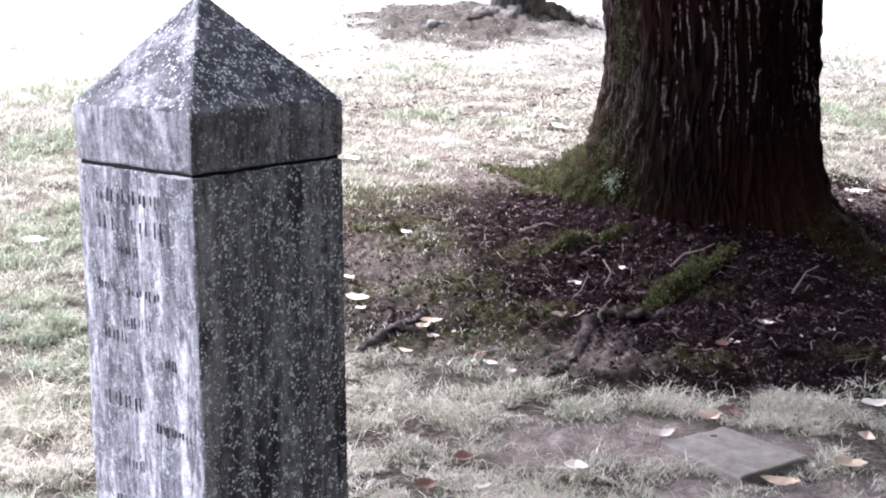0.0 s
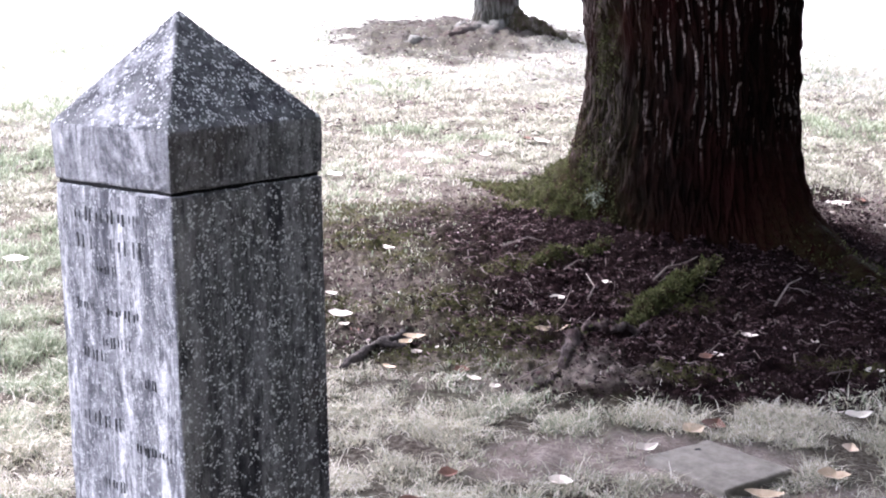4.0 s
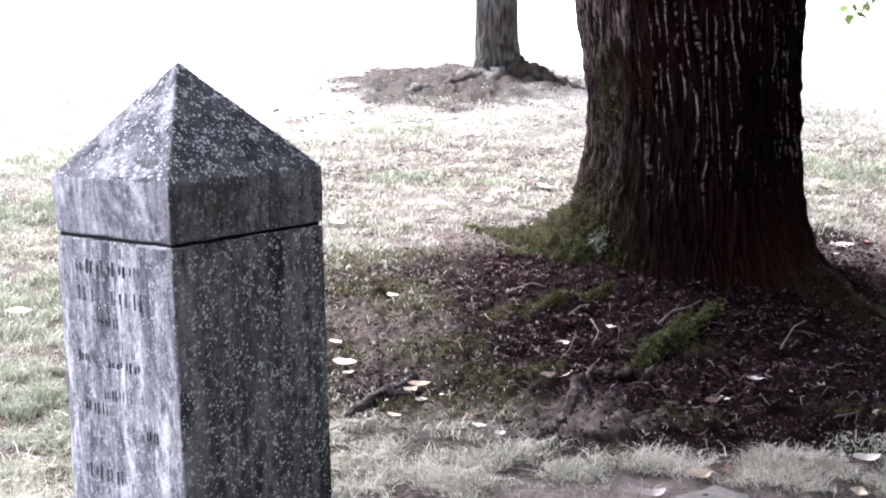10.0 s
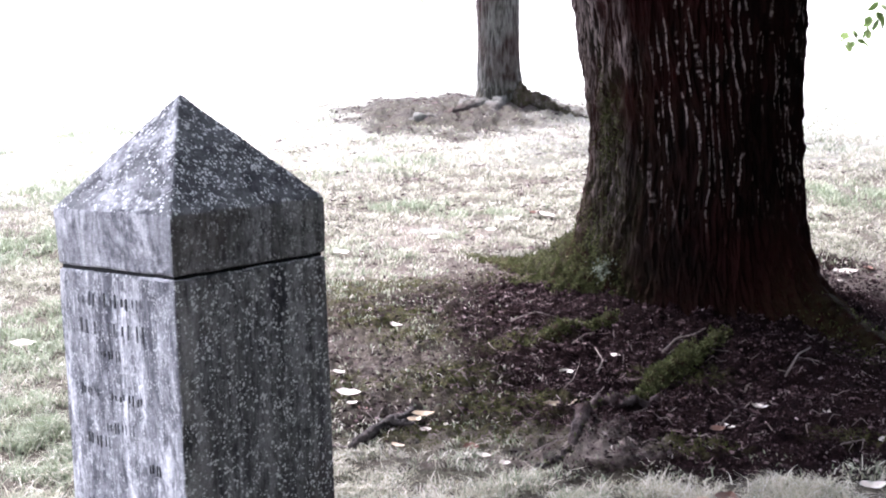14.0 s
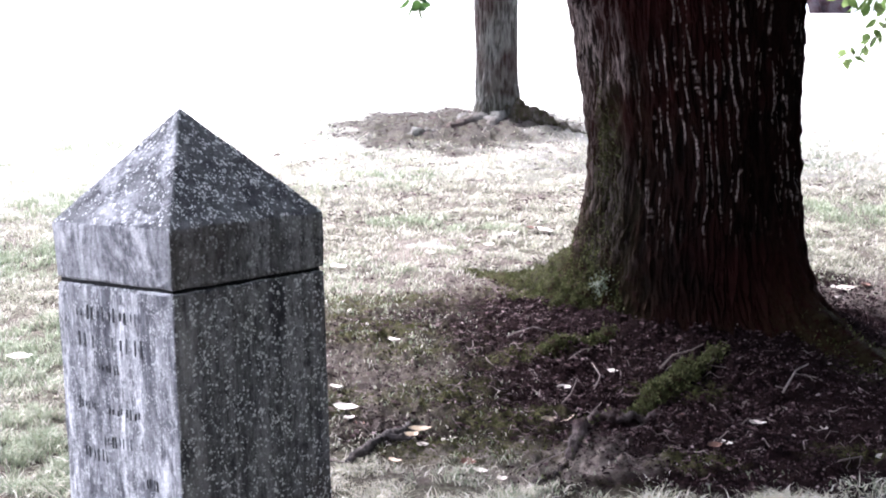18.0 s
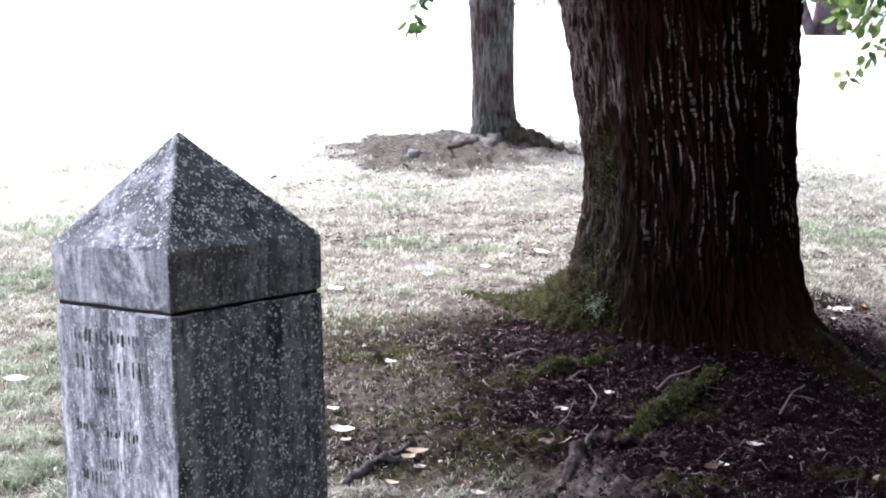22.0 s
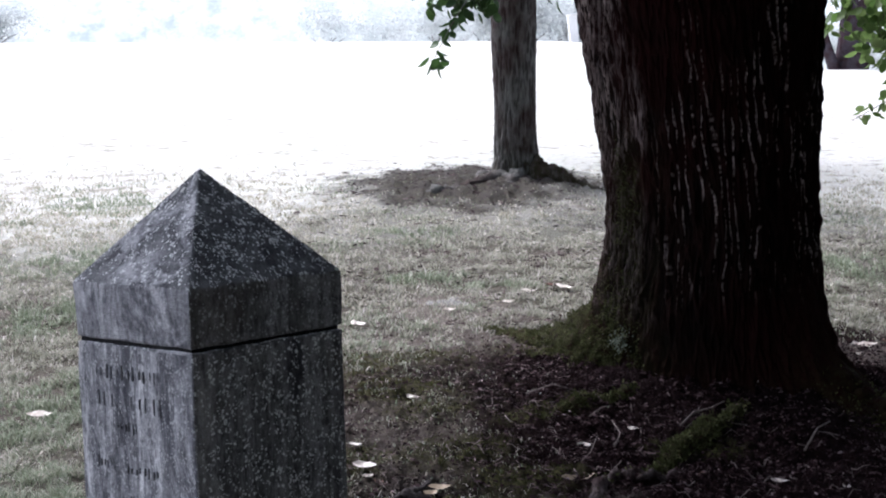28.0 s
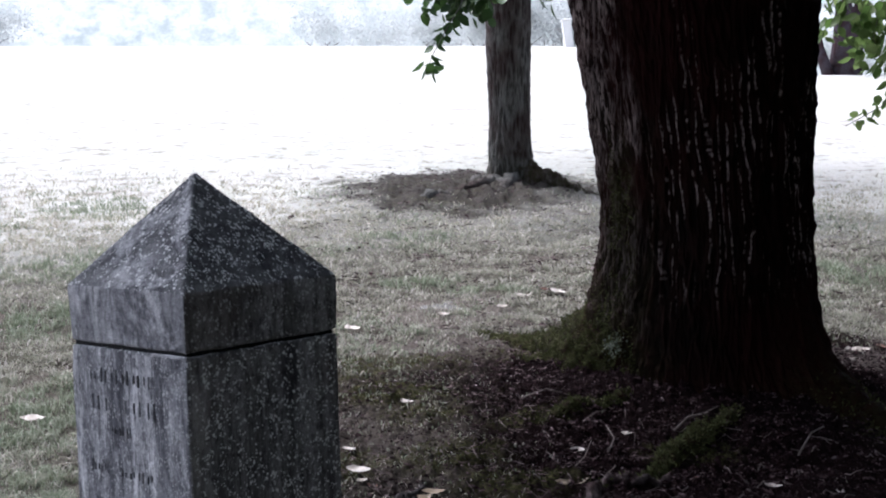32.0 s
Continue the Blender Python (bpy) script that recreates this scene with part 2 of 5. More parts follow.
def blade_material(name, a, b, c3, translucent=0.25, rough=0.7, spread=0.5, spec=0.2, rare=0.0):
    m = Mat(name, rough=rough, spec=spec)
    r = m.island()
    c = m.mix(m.ramp(r, 0.0, 0.55), a, b)
    c = m.mix(m.ramp(r, 0.70, 1.0), c, c3)
    big = m.noise(m.coord(), 1.7, 4)
    c = m.mix(m.math('MULTIPLY', m.ramp(big, 0.48, 0.62), spread), c, b)
    if rare:
        c = m.mix(m.ramp(r, rare, rare + 0.01), c, (0.28, 0.225, 0.22))
    m.ends(c)
    tr = m.n("ShaderNodeBsdfTranslucent")
    m.put(c, tr.inputs[0])
    mx = m.n("ShaderNodeMixShader")
    mx.inputs[0].default_value = translucent
    m.put(m.p.outputs[0], mx.inputs[1])
    m.put(tr.outputs[0], mx.inputs[2])
    m.put(mx.outputs[0], m.t.nodes["Material Output"].inputs[0])
    return m.m


def bark_material(name, dark, light, pale, amount=0.85):
    m = Mat(name, rough=0.95, spec=0.04)
    v = m.coord((1, 1, 0.20))
    c = m.mix(m.ramp(m.noise(v, 34, 6, 0.75), 0.35, 0.7), dark, light)
    ridge = m.attr("ridge")
    c = m.mix(m.ramp(ridge, 0.05, 0.6), m.mix(0.75, c, (0.004, 0.003, 0.003)), c)
    # Light on one flank is put into the colour as paler grey bark.
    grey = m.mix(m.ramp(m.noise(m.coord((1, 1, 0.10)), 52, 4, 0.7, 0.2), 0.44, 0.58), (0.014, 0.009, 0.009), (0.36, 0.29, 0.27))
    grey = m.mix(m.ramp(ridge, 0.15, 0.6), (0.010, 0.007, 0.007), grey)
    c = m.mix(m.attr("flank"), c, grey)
    thread = m.math('MULTIPLY', m.attr("thread"), m.ramp(m.noise(m.coord((1, 1, 0.5)), 120, 4, 0.75), 0.42, 0.56))
    c = m.mix(m.math('MULTIPLY', thread, amount), c, pale)
    red = m.ramp(m.noise(m.coord(), 2.3, 3), 0.42, 0.62)
    c = m.mix(m.math('MULTIPLY', red, 0.6), c, (0.028, 0.0062, 0.0062))
    green = m.math('MULTIPLY', m.attr("moss"), m.ramp(m.noise(m.coord(), 26, 5, 0.7), 0.36, 0.52))
    c = m.mix(green, c, m.mix(m.noise(m.coord(), 90, 3), (0.012, 0.014, 0.005), (0.055, 0.056, 0.022)))
    return m.ends(c, m.math('ADD', m.noise(v, 110, 5, 0.8), m.math('MULTIPLY', m.noise(m.coord((1, 1, 0.3)), 40, 5, 0.8), 1.5)), 1.0, 0.014)


def plain_material(name, a, b, scale=20.0, rough=0.9, stretch=(1, 1, 1), bump=0.3):
    m = Mat(name, rough=rough, spec=0.2)
    v = m.coord(stretch)
    c = m.mix(m.ramp(m.noise(v, scale, 5, 0.7), 0.35, 0.68), a, b)
    tint = m.n("ShaderNodeObjectInfo").outputs["Random"]
    c = m.mix(m.ramp(tint, 0.0, 1.0, 0.0, 0.35), c, (a[0] * 0.7, a[1] * 0.65, a[2] * 0.6))
    return m.ends(c, m.noise(v, scale * 3, 4), bump, 0.004)


STONE = stone_material("weathered_stone")
SLAB = plain_material("marker_stone", (0.135, 0.123, 0.105), (0.28, 0.26, 0.228), 15, 0.9, bump=0.5)
SLAB_OLD = plain_material("turf_stained_stone", (0.075, 0.072, 0.066), (0.16, 0.155, 0.145), 22, 0.95, bump=0.6)
# Near-black that paints shade into the cap joint; the pebble shares it.
JOINT = plain_material("joint_shade_and_pebble", (0.010, 0.010, 0.012), (0.022, 0.021, 0.022), 60)
# Dark tone that stands for the shade inside carved strokes.
CARVED = plain_material("carved_letter_shade", (0.05, 0.05, 0.058), (0.26, 0.255, 0.265), 90)
GROUND = ground_material()
GRASS = blade_material("grass", (0.45, 0.415, 0.36), (0.27, 0.275, 0.20), (0.61, 0.555, 0.52), spread=0.3)
GRASS_GREEN = blade_material("green_grass", (0.14, 0.18, 0.11), (0.24, 0.27, 0.185), (0.46, 0.47, 0.38), spread=0.3)
LICHEN = blade_material("lichen", (0.055, 0.068, 0.042), (0.10, 0.115, 0.082), (0.19, 0.205, 0.165), 0.1)
GRASS_STRAW = blade_material("straw_grass", (0.60, 0.545, 0.475), (0.36, 0.345, 0.25), (0.80, 0.755, 0.695), spread=0.3)
BARK = bark_material("maple_bark", (0.0050, 0.0022, 0.0019), (0.021, 0.0098, 0.0082), (0.60, 0.49, 0.45), 1.0)
BARK_ROOT = bark_material("weathered_root", (0.030, 0.024, 0.024), (0.20, 0.17, 0.165), (0.30, 0.27, 0.26), 0.4)
BARK_FAR = bark_material("grey_bark", (0.095, 0.093, 0.087), (0.20, 0.196, 0.184), (0.34, 0.33, 0.31), 0.25)
BARK_WOOD = bark_material("woodland_bark", (0.045, 0.038, 0.048), (0.10, 0.085, 0.10), (0.2, 0.18, 0.2), 0.2)
LEAF = blade_material("green_leaf", (0.024, 0.052, 0.016), (0.038, 0.075, 0.020), (0.055, 0.09, 0.026), 0.35, 0.5, 0.2)
# Paler copy of the leaf green that paints sun onto the hanging leaves.
LEAF_SUN = blade_material("sunlit_green_leaf", (0.06, 0.11, 0.025), (0.10, 0.15, 0.045), (0.14, 0.18, 0.07), 0.6, 0.5, 0.2)
# Far leaves painted grey-pale to stand in for distance haze.
LEAF_FAR = blade_material("hazed_far_leaf", (0.40, 0.43, 0.425), (0.47, 0.49, 0.48), (0.53, 0.54, 0.53), 0.55, 0.6, 0.3)
ROOT_MOSS = blade_material("root_moss", (0.030, 0.036, 0.012), (0.066, 0.071, 0.028), (0.125, 0.128, 0.062), 0.15, 0.9, 0.4, 0.05)
MOSS = blade_material("moss", (0.026, 0.032, 0.009), (0.056, 0.062, 0.019), (0.105, 0.11, 0.042), 0.15, 0.9, 0.4, 0.05)
LITTER = blade_material("leaf_litter", (0.008, 0.0045, 0.005), (0.026, 0.015, 0.0165), (0.115, 0.082, 0.083), 0.0, 0.95, 0.6, 0.02, 0.984)
CHIPS = blade_material("curled_scraps", (0.026, 0.015, 0.016), (0.070, 0.046, 0.045), (0.21, 0.155, 0.15), 0.05, 0.8, 0.3, 0.15)
TWIG = plain_material("pale_twig", (0.09, 0.072, 0.066), (0.24, 0.20, 0.185), 60)
WOOD_DARK = plain_material("rotting_wood", (0.012, 0.010, 0.010), (0.12, 0.10, 0.094), 55, stretch=(1, 1, 1))
LICHEN_WHITE = plain_material("white_lichen", (0.55, 0.55, 0.53), (0.78, 0.78, 0.76), 120, 0.9)
LEAF_PALE = plain_material("pale_dead_leaf", (0.62, 0.55, 0.48), (0.80, 0.74, 0.68), 30, 0.6)
LEAF_TAN = plain_material("tan_dead_leaf", (0.46, 0.36, 0.26), (0.66, 0.54, 0.41), 30, 0.6)
LEAF_RED = plain_material("russet_dead_leaf", (0.10, 0.055, 0.042), (0.19, 0.10, 0.075), 30, 0.7)
WHITE = plain_material("white_paint", (0.76, 0.76, 0.75), (0.82, 0.82, 0.81), 8, 0.6)

# ---- shape of the land ----


def step(lo, hi, v):
    u = min(max((v - lo) / (hi - lo), 0.0), 1.0)
    return u * u * (3 - 2 * u)


def fbm(x, y, s, seed=0.0):
    return noise.fractal(Vector((x * s, y * s, seed)), 0.6, 2.1, 4)


FRONT = 1.86


def mulched(x, y):
    """Dark mulch, 1, against the lighter worn soil beside it, 0."""
    return step(-0.05, 0.42, x - 0.42 * max(0.0, 5.2 - y) + 0.25 * noise.noise(Vector((x * 3, y * 3, 61.0))))


def bare(x, y):
    """How bare of grass the ground is, 0 to 1: round both trees and by the flat marker."""
    w = 0.13 * noise.noise(Vector((x * 2.6, y * 2.6, 3.1))) + 0.06 * noise.noise(Vector((x * 9, y * 9, 1.7)))
    ex, ey = abs(x - 1.35) / (1.85 if x > 1.35 else 2.22), abs(y - 5.95) / (FRONT if y < 5.95 else 2.15)
    a = (ex ** 2.6 + ey ** 2.6) ** (1 / 2.6) + w
    b = math.hypot((x - 0.15) / (1.75 if x < 0.15 else 1.5), (y - 14.3) / 2.3) + w * 2.4
    return max(1 - step(0.84 - 0.26 * step(6.0, 7.5, y), 1.06 + 0.06 * step(6.0, 7.5, y), a), 0.95 * (1 - step(0.55, 1.10, b)))


def trodden(x, y):
    """Dry bare dirt: by the flat marker, and thin places before the tree."""
    w = 0.22 * noise.noise(Vector((x * 3.3, y * 3.3, 8.0))) + 0.1 * noise.noise(Vector((x * 11, y * 11, 2.0)))
    w *= 1.7
    a = math.hypot((x - 0.55) / 0.50, (y - 3.74) / 0.24) + w
    b = min(math.hypot((x + 0.30) / 0.42, (y - 5.6) / 0.8), math.hypot((x - 0.1) / 0.8, (y - 7.3) / 0.5)) + w
    c = math.hypot((x - 0.28) / 0.45, (y - 4.52) / 0.22) + w
    d = math.hypot((x - 1.0) / 0.5, (y - 3.40) / 0.16) + w
    e = math.hypot((x + 0.05) / 0.5, (y - 8.3) / 0.55) + w
    h = math.hypot((x - 0.56) / 0.14, (y - 4.66) / 0.24) + w
    g = min(math.hypot((x - 2.4) / 0.6, (y - 6.9) / 0.6), math.hypot((x - 2.6) / 0.3, (y - 7.4) / 0.3)) + w
    return max(0.9 * (1 - step(0.6, 1.15, a)), 0.30 * (1 - step(0.4, 1.15, b)), 0.62 * (1 - step(0.6, 1.1, c)), 0.22 * (1 - step(0.6, 1.1, h)),
               0.8 * (1 - step(0.7, 1.1, d)), 0.3 * (1 - step(0.6, 1.1, e)), 0.42 * (1 - step(0.7, 1.1, g)))


def mossy(x, y):
    w = 0.25 * noise.noise(Vector((x * 3.1, y * 3.1, 5.0))) + 0.14 * noise.noise(Vector((x * 10, y * 10, 6.0)))
    out = 0.0
    for cx, cy, rx, ry in ((0.0, 5.35, 0.30, 0.35), (0.22, 5.0, 0.30, 0.22), (0.1, 4.62, 0.5, 0.22), (0.88, 4.52, 0.20, 0.12),
                           (-0.28, 6.35, 0.30, 0.35), (0.35, 5.75, 0.30, 0.14), (0.95, 5.25, 0.24, 0.14), (1.55, 4.6, 0.30, 0.12),
                           (0.55, 7.1, 0.5, 0.35), (-0.15, 5.95, 0.30, 0.25), (-0.45, 5.2, 0.25, 0.3), (-0.5, 6.9, 0.3, 0.3), (-0.15, 7.0, 0.35, 0.2), (1.9, 5.6, 0.3, 0.3)):
        out = max(out, 0.85 - 0.85 * step(0.35, 1.15, math.hypot((x - cx) / rx, (y - cy) / ry) + w))
    return out


def lit_tint(x, y):
    """Turf painted paler as sunlit, less so in the shade under the slope tree."""
    tree_shade = 1 - step(0.6, 1.15, math.hypot((x - 0.6) / 2.2, (y - 12.8) / 2.9) + 0.3 * noise.noise(Vector((x * 2, y * 2, 17.0))))
    return (1 - 0.5 * tree_shade) * step(9.8, 14.2, y + 0.5 * max(0.0, -x) + 1.2 * noise.noise(Vector((x * 0.9, y * 0.9, 3.0))))


def land(x, y):
    """The height of the ground: level at first, then a meadow that rises to a crest."""
    q = min(max(y, 2.5), 66.0) - 2.5
    z = 0.0075 * q * q if q < 5 else 0.1875 + 0.075 * (min(q, 15.5) - 5) + 0.089 * max(q - 15.5, 0.0)
    z -= 1.35 * step(4.0, 16.0, x) * step(15, 60, y)
    z += 0.24 * math.exp(-((x - 1.12) ** 2 + (y - 6.22) ** 2) / 0.42)
    z += 0.07 * math.exp(-((x - 1.2) ** 2 + (y - 6.3) ** 2) / 1.2) + 0.16 * math.exp(-((x - 0.3) ** 2 + (y - 14.2) ** 2) / 1.6)
    if -6 < x < 8 and 0 < y < 22:
        z += 0.038 * math.exp(-((x - 0.585) ** 2 / 0.0110 + (y - 4.68) ** 2 / 0.034)) * (1 + 0.6 * noise.fractal(Vector((x * 22, y * 16, 3.0)), 0.6, 2.1, 3))
        z += 0.018 * fbm(x, y, 3.0) + 0.009 * noise.noise(Vector((x * 13, y * 13, 0)))
        z += 0.034 * bare(x, y) * max(-0.3, noise.fractal(Vector((x * 11, y * 15, 5.0)), 0.45, 2.2, 4)) * step(9.0, 8.0, y)
        z += 0.020 * mossy(x, y) + 0.042 * noise.fractal(Vector((x * 4.5, y * 2.5, 7.0)), 0.6, 2.1, 5) * (1 - step(0.7, 1.2, math.hypot((x - 0.25) / 1.5, (y - 14.4) / 2.0)))
    return z


# ---- building helpers ----


def array_mesh(name, verts, faces, material, smooth=False):
    """A mesh from arrays: vertices (n, 3) and faces (m, 3 or 4)."""
    verts, faces = np.asarray(verts, dtype=np.float32), np.asarray(faces, dtype=np.int32)
    me = bpy.data.meshes.new(name)
    me.vertices.add(len(verts))
    me.vertices.foreach_set("co", verts.ravel())
    me.loops.add(faces.size)
    me.loops.foreach_set("vertex_index", faces.ravel())
    me.polygons.add(len(faces))
    me.polygons.foreach_set("loop_start", np.arange(len(faces), dtype=np.int32) * faces.shape[1])
    if smooth:
        me.polygons.foreach_set("use_smooth", np.ones(len(faces), dtype=bool))
    me.update(calc_edges=True)
    me.validate()
    me.materials.append(material)
    return me


def bm_mesh(name, bm, material, smooth=False):
    me = bpy.data.meshes.new(name)
    bmesh.ops.recalc_face_normals(bm, faces=bm.faces)
    if smooth:
        for f in bm.faces:
            f.smooth = True
    bm.to_mesh(me)
    bm.free()
    me.materials.append(material)
    return me


def part(name, shape, material, parent, label=""):
    """Links a bmesh or a mesh as one object under its thing."""
    me = shape if isinstance(shape, bpy.types.Mesh) else bm_mesh(name, shape, material)
    ob = new(name, me)
    ob.parent = parent
    return tagged(ob, label)


def thing(name, m, label, category, group="", kind=""):
    ob = new(name)
    ob.empty_display_size = 0.2
    ob.matrix_world = m
    return tagged(ob, label, category, group, kind)


def box_bm(sx, sy, sz, at=(0, 0, 0), bevel=0.0, segments=2, bm=None):
    bm = bm or bmesh.new()
    r = bmesh.ops.create_cube(bm, size=1.0, matrix=Matrix.Translation(at) @ Matrix.Diagonal((sx, sy, sz, 1)))
    if bevel:
        edges = list({e for v in r["verts"] for e in v.link_edges})
        bmesh.ops.bevel(bm, geom=edges, offset=bevel, segments=segments, affect='EDGES', profile=0.5)
    return bm


def tube(points, radii, sides=8, rough=0.0, seed=0, flat=1.0):
    """A tapered, uneven limb along points: vertices and quads, closed at both ends."""
    pts = [Vector(p) for p in points]
    rng = random.Random(seed)
    verts, faces = [], []
    for i, p in enumerate(pts):
        d = (pts[min(i + 1, len(pts) - 1)] - pts[max(i - 1, 0)]).normalized()
        a = d.cross(Vector((0, 0, 1)))
        a = a.normalized() if a.length > 1e-4 else Vector((1, 0, 0))
        b = d.cross(a)
        for k in range(sides):
            w = 2 * math.pi * k / sides
            r = radii[i] * (1 + rough * (rng.random() - 0.5) * 2)
            verts.append(p + a * (r * math.cos(w)) + b * (r * flat * math.sin(w)))
    n = len(pts)
    for i in range(n - 1):
        for k in range(sides):
            j = (k + 1) % sides
            faces.append((i * sides + k, i * sides + j, (i + 1) * sides + j, (i + 1) * sides + k))
    for i, order in ((0, -1), (n - 1, 1)):
        c = len(verts)
        verts.append(pts[i].copy())
        for k in range(0, sides, 2):
            q = (i * sides + k, i * sides + (k + 1) % sides, i * sides + (k + 2) % sides, c)
            faces.append(q[::order])
    return np.array([v[:] for v in verts]), np.array(faces)


def merge(pieces):
    verts, faces, base = [], [], 0
    for v, f in pieces:
        verts.append(v)
        faces.append(np.asarray(f) + base)
        base += len(v)
    return np.concatenate(verts), np.concatenate(faces)


def curve_points(a, b, n, bend=(0, 0, 0), jitter=0.0, seed=0):
    rng = random.Random(seed)
    a, b, c = Vector(a), Vector(b), Vector(bend)
    out = []
    for i in range(n):
        u = i / (n - 1)
        j = Vector((rng.uniform(-1, 1), rng.uniform(-1, 1), rng.uniform(-1, 1))) * jitter
        out.append(a.lerp(b, u) + c * (4 * u * (1 - u)) + (j if 0 < i < n - 1 else Vector()))
    return out


def leaf_cloud(centres, size, rng, droop=0.3):
    """Many four-cornered leaves, one at each centre, turned at random."""
    n = len(centres)
    d = rng.normal(size=(n, 3))
    d[:, 2] -= droop
    d /= np.linalg.norm(d, axis=1)[:, None]
    s = np.cross(d, rng.normal(size=(n, 3)))
    s /= np.linalg.norm(s, axis=1)[:, None]
    nn = np.cross(d, s)
    ln = (size * rng.uniform(0.6, 1.25, n))[:, None]
    v = np.stack([centres, centres + d * ln * 0.45 + s * ln * 0.36 + nn * ln * 0.08, centres + d * ln, centres + d * ln * 0.45 - s * ln * 0.36 + nn * ln * 0.08], axis=1)
    f = np.arange(n * 4).reshape(n, 4)
    return v.reshape(-1, 3), f


def clumped(n, centre, radii, rng, clumps=60, spread=0.28, hollow=0.45, floor_z=None):
    """Leaf places gathered in clumps through an ellipsoid, so that its outline is uneven."""
    u = rng.normal(size=(clumps, 3))
    u /= np.linalg.norm(u, axis=1)[:, None]
    u *= rng.uniform(hollow, 1.0, clumps)[:, None]
    c = np.asarray(centre) + u * np.asarray(radii)
    which = rng.integers(0, clumps, n)
    p = c[which] + rng.normal(size=(n, 3)) * np.asarray(radii) * spread * rng.uniform(0.5, 1.2, clumps)[which][:, None]
    if floor_z is not None:
        p = p[p[:, 2] > floor_z]
    return p


# ---- ground: one sheet to the horizon ----


def graded(lo, hi, fine, outer, growth):
    mid = list(np.arange(lo, hi, fine))
    left, right, s = [lo], [hi], fine
    while right[-1] < outer:
        s *= growth
        right.append(right[-1] + s)
        left.append(left[-1] - s)
    return np.array(sorted(left[1:]) + mid + right)


gx = np.unique(np.round(np.concatenate([graded(-2.6, 3.4, 0.035, 1200, 1.22), np.arange(-0.8, 1.7, 0.021)]), 3))
gy = np.concatenate([-np.array(graded(0, 0.01, 0.5, 1200, 1.3))[-30:][::-1] + 1.0, np.arange(2.0, 4.2, 0.035), np.arange(4.2, 8.0, 0.021), np.arange(8.0, 9.0, 0.035), np.arange(9.0, 18.0, 0.07), 18 + np.cumsum(0.1 * 1.16 ** np.arange(52))])
gy = np.unique(np.round(gy, 4))
gverts, soil, moss_at, dirt, open_at = [], [], [], [], []
for y in gy:
    for x in gx:
        gverts.append((x, y, land(x, y)))
        near = -6 < x < 8 and 0 < y < 22
        b = bare(x, y) if near else 0.0
        soil.append(b * (0.50 + 0.50 * mulched(x, y)) if near and y < 9 else 0.50 * b)
        moss_at.append(mossy(x, y) if near else 0.0)
        dirt.append(trodden(x, y) if near else 0.0)
        open_at.append(lit_tint(x, y))
nx, ny = len(gx), len(gy)
ii, jj = np.meshgrid(np.arange(nx - 1), np.arange(ny - 1))
a0 = (jj * nx + ii).ravel()
ground_mesh = array_mesh("ground", gverts, np.stack([a0, a0 + 1, a0 + nx + 1, a0 + nx], axis=1), GROUND, True)
for key, values in (("soil", soil), ("moss", moss_at), ("dirt", dirt), ("open", open_at)):
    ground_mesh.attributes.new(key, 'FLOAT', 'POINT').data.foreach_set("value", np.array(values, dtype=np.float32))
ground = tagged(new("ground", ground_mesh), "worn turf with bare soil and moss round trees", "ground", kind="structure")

# ---- the gravestone ----
STONE_POSE = Matrix.Translation((-0.3978, 2.1737, 1.0669)) @ pose(0, 0, 0, -1.03) @ pose(0, 0, 0, 0, -1.68, 0) @ pose(0, 0, 0, 0, 0, -40.9)
HX, HY, CAP_H, APEX_H, APEX_X = 0.1490, 0.1558, 0.0938, 0.271, -0.0095
DEPTH = 1.16


def worn(bm, amount, scale, seed=0.0):
    for v in bm.verts:
        q = Vector(v.co) * scale
        v.co += Vector((noise.noise(q + Vector((seed, 0, 0))), noise.noise(q + Vector((0, seed + 7, 0))), noise.noise(q + Vector((3, 0, seed))))) * amount


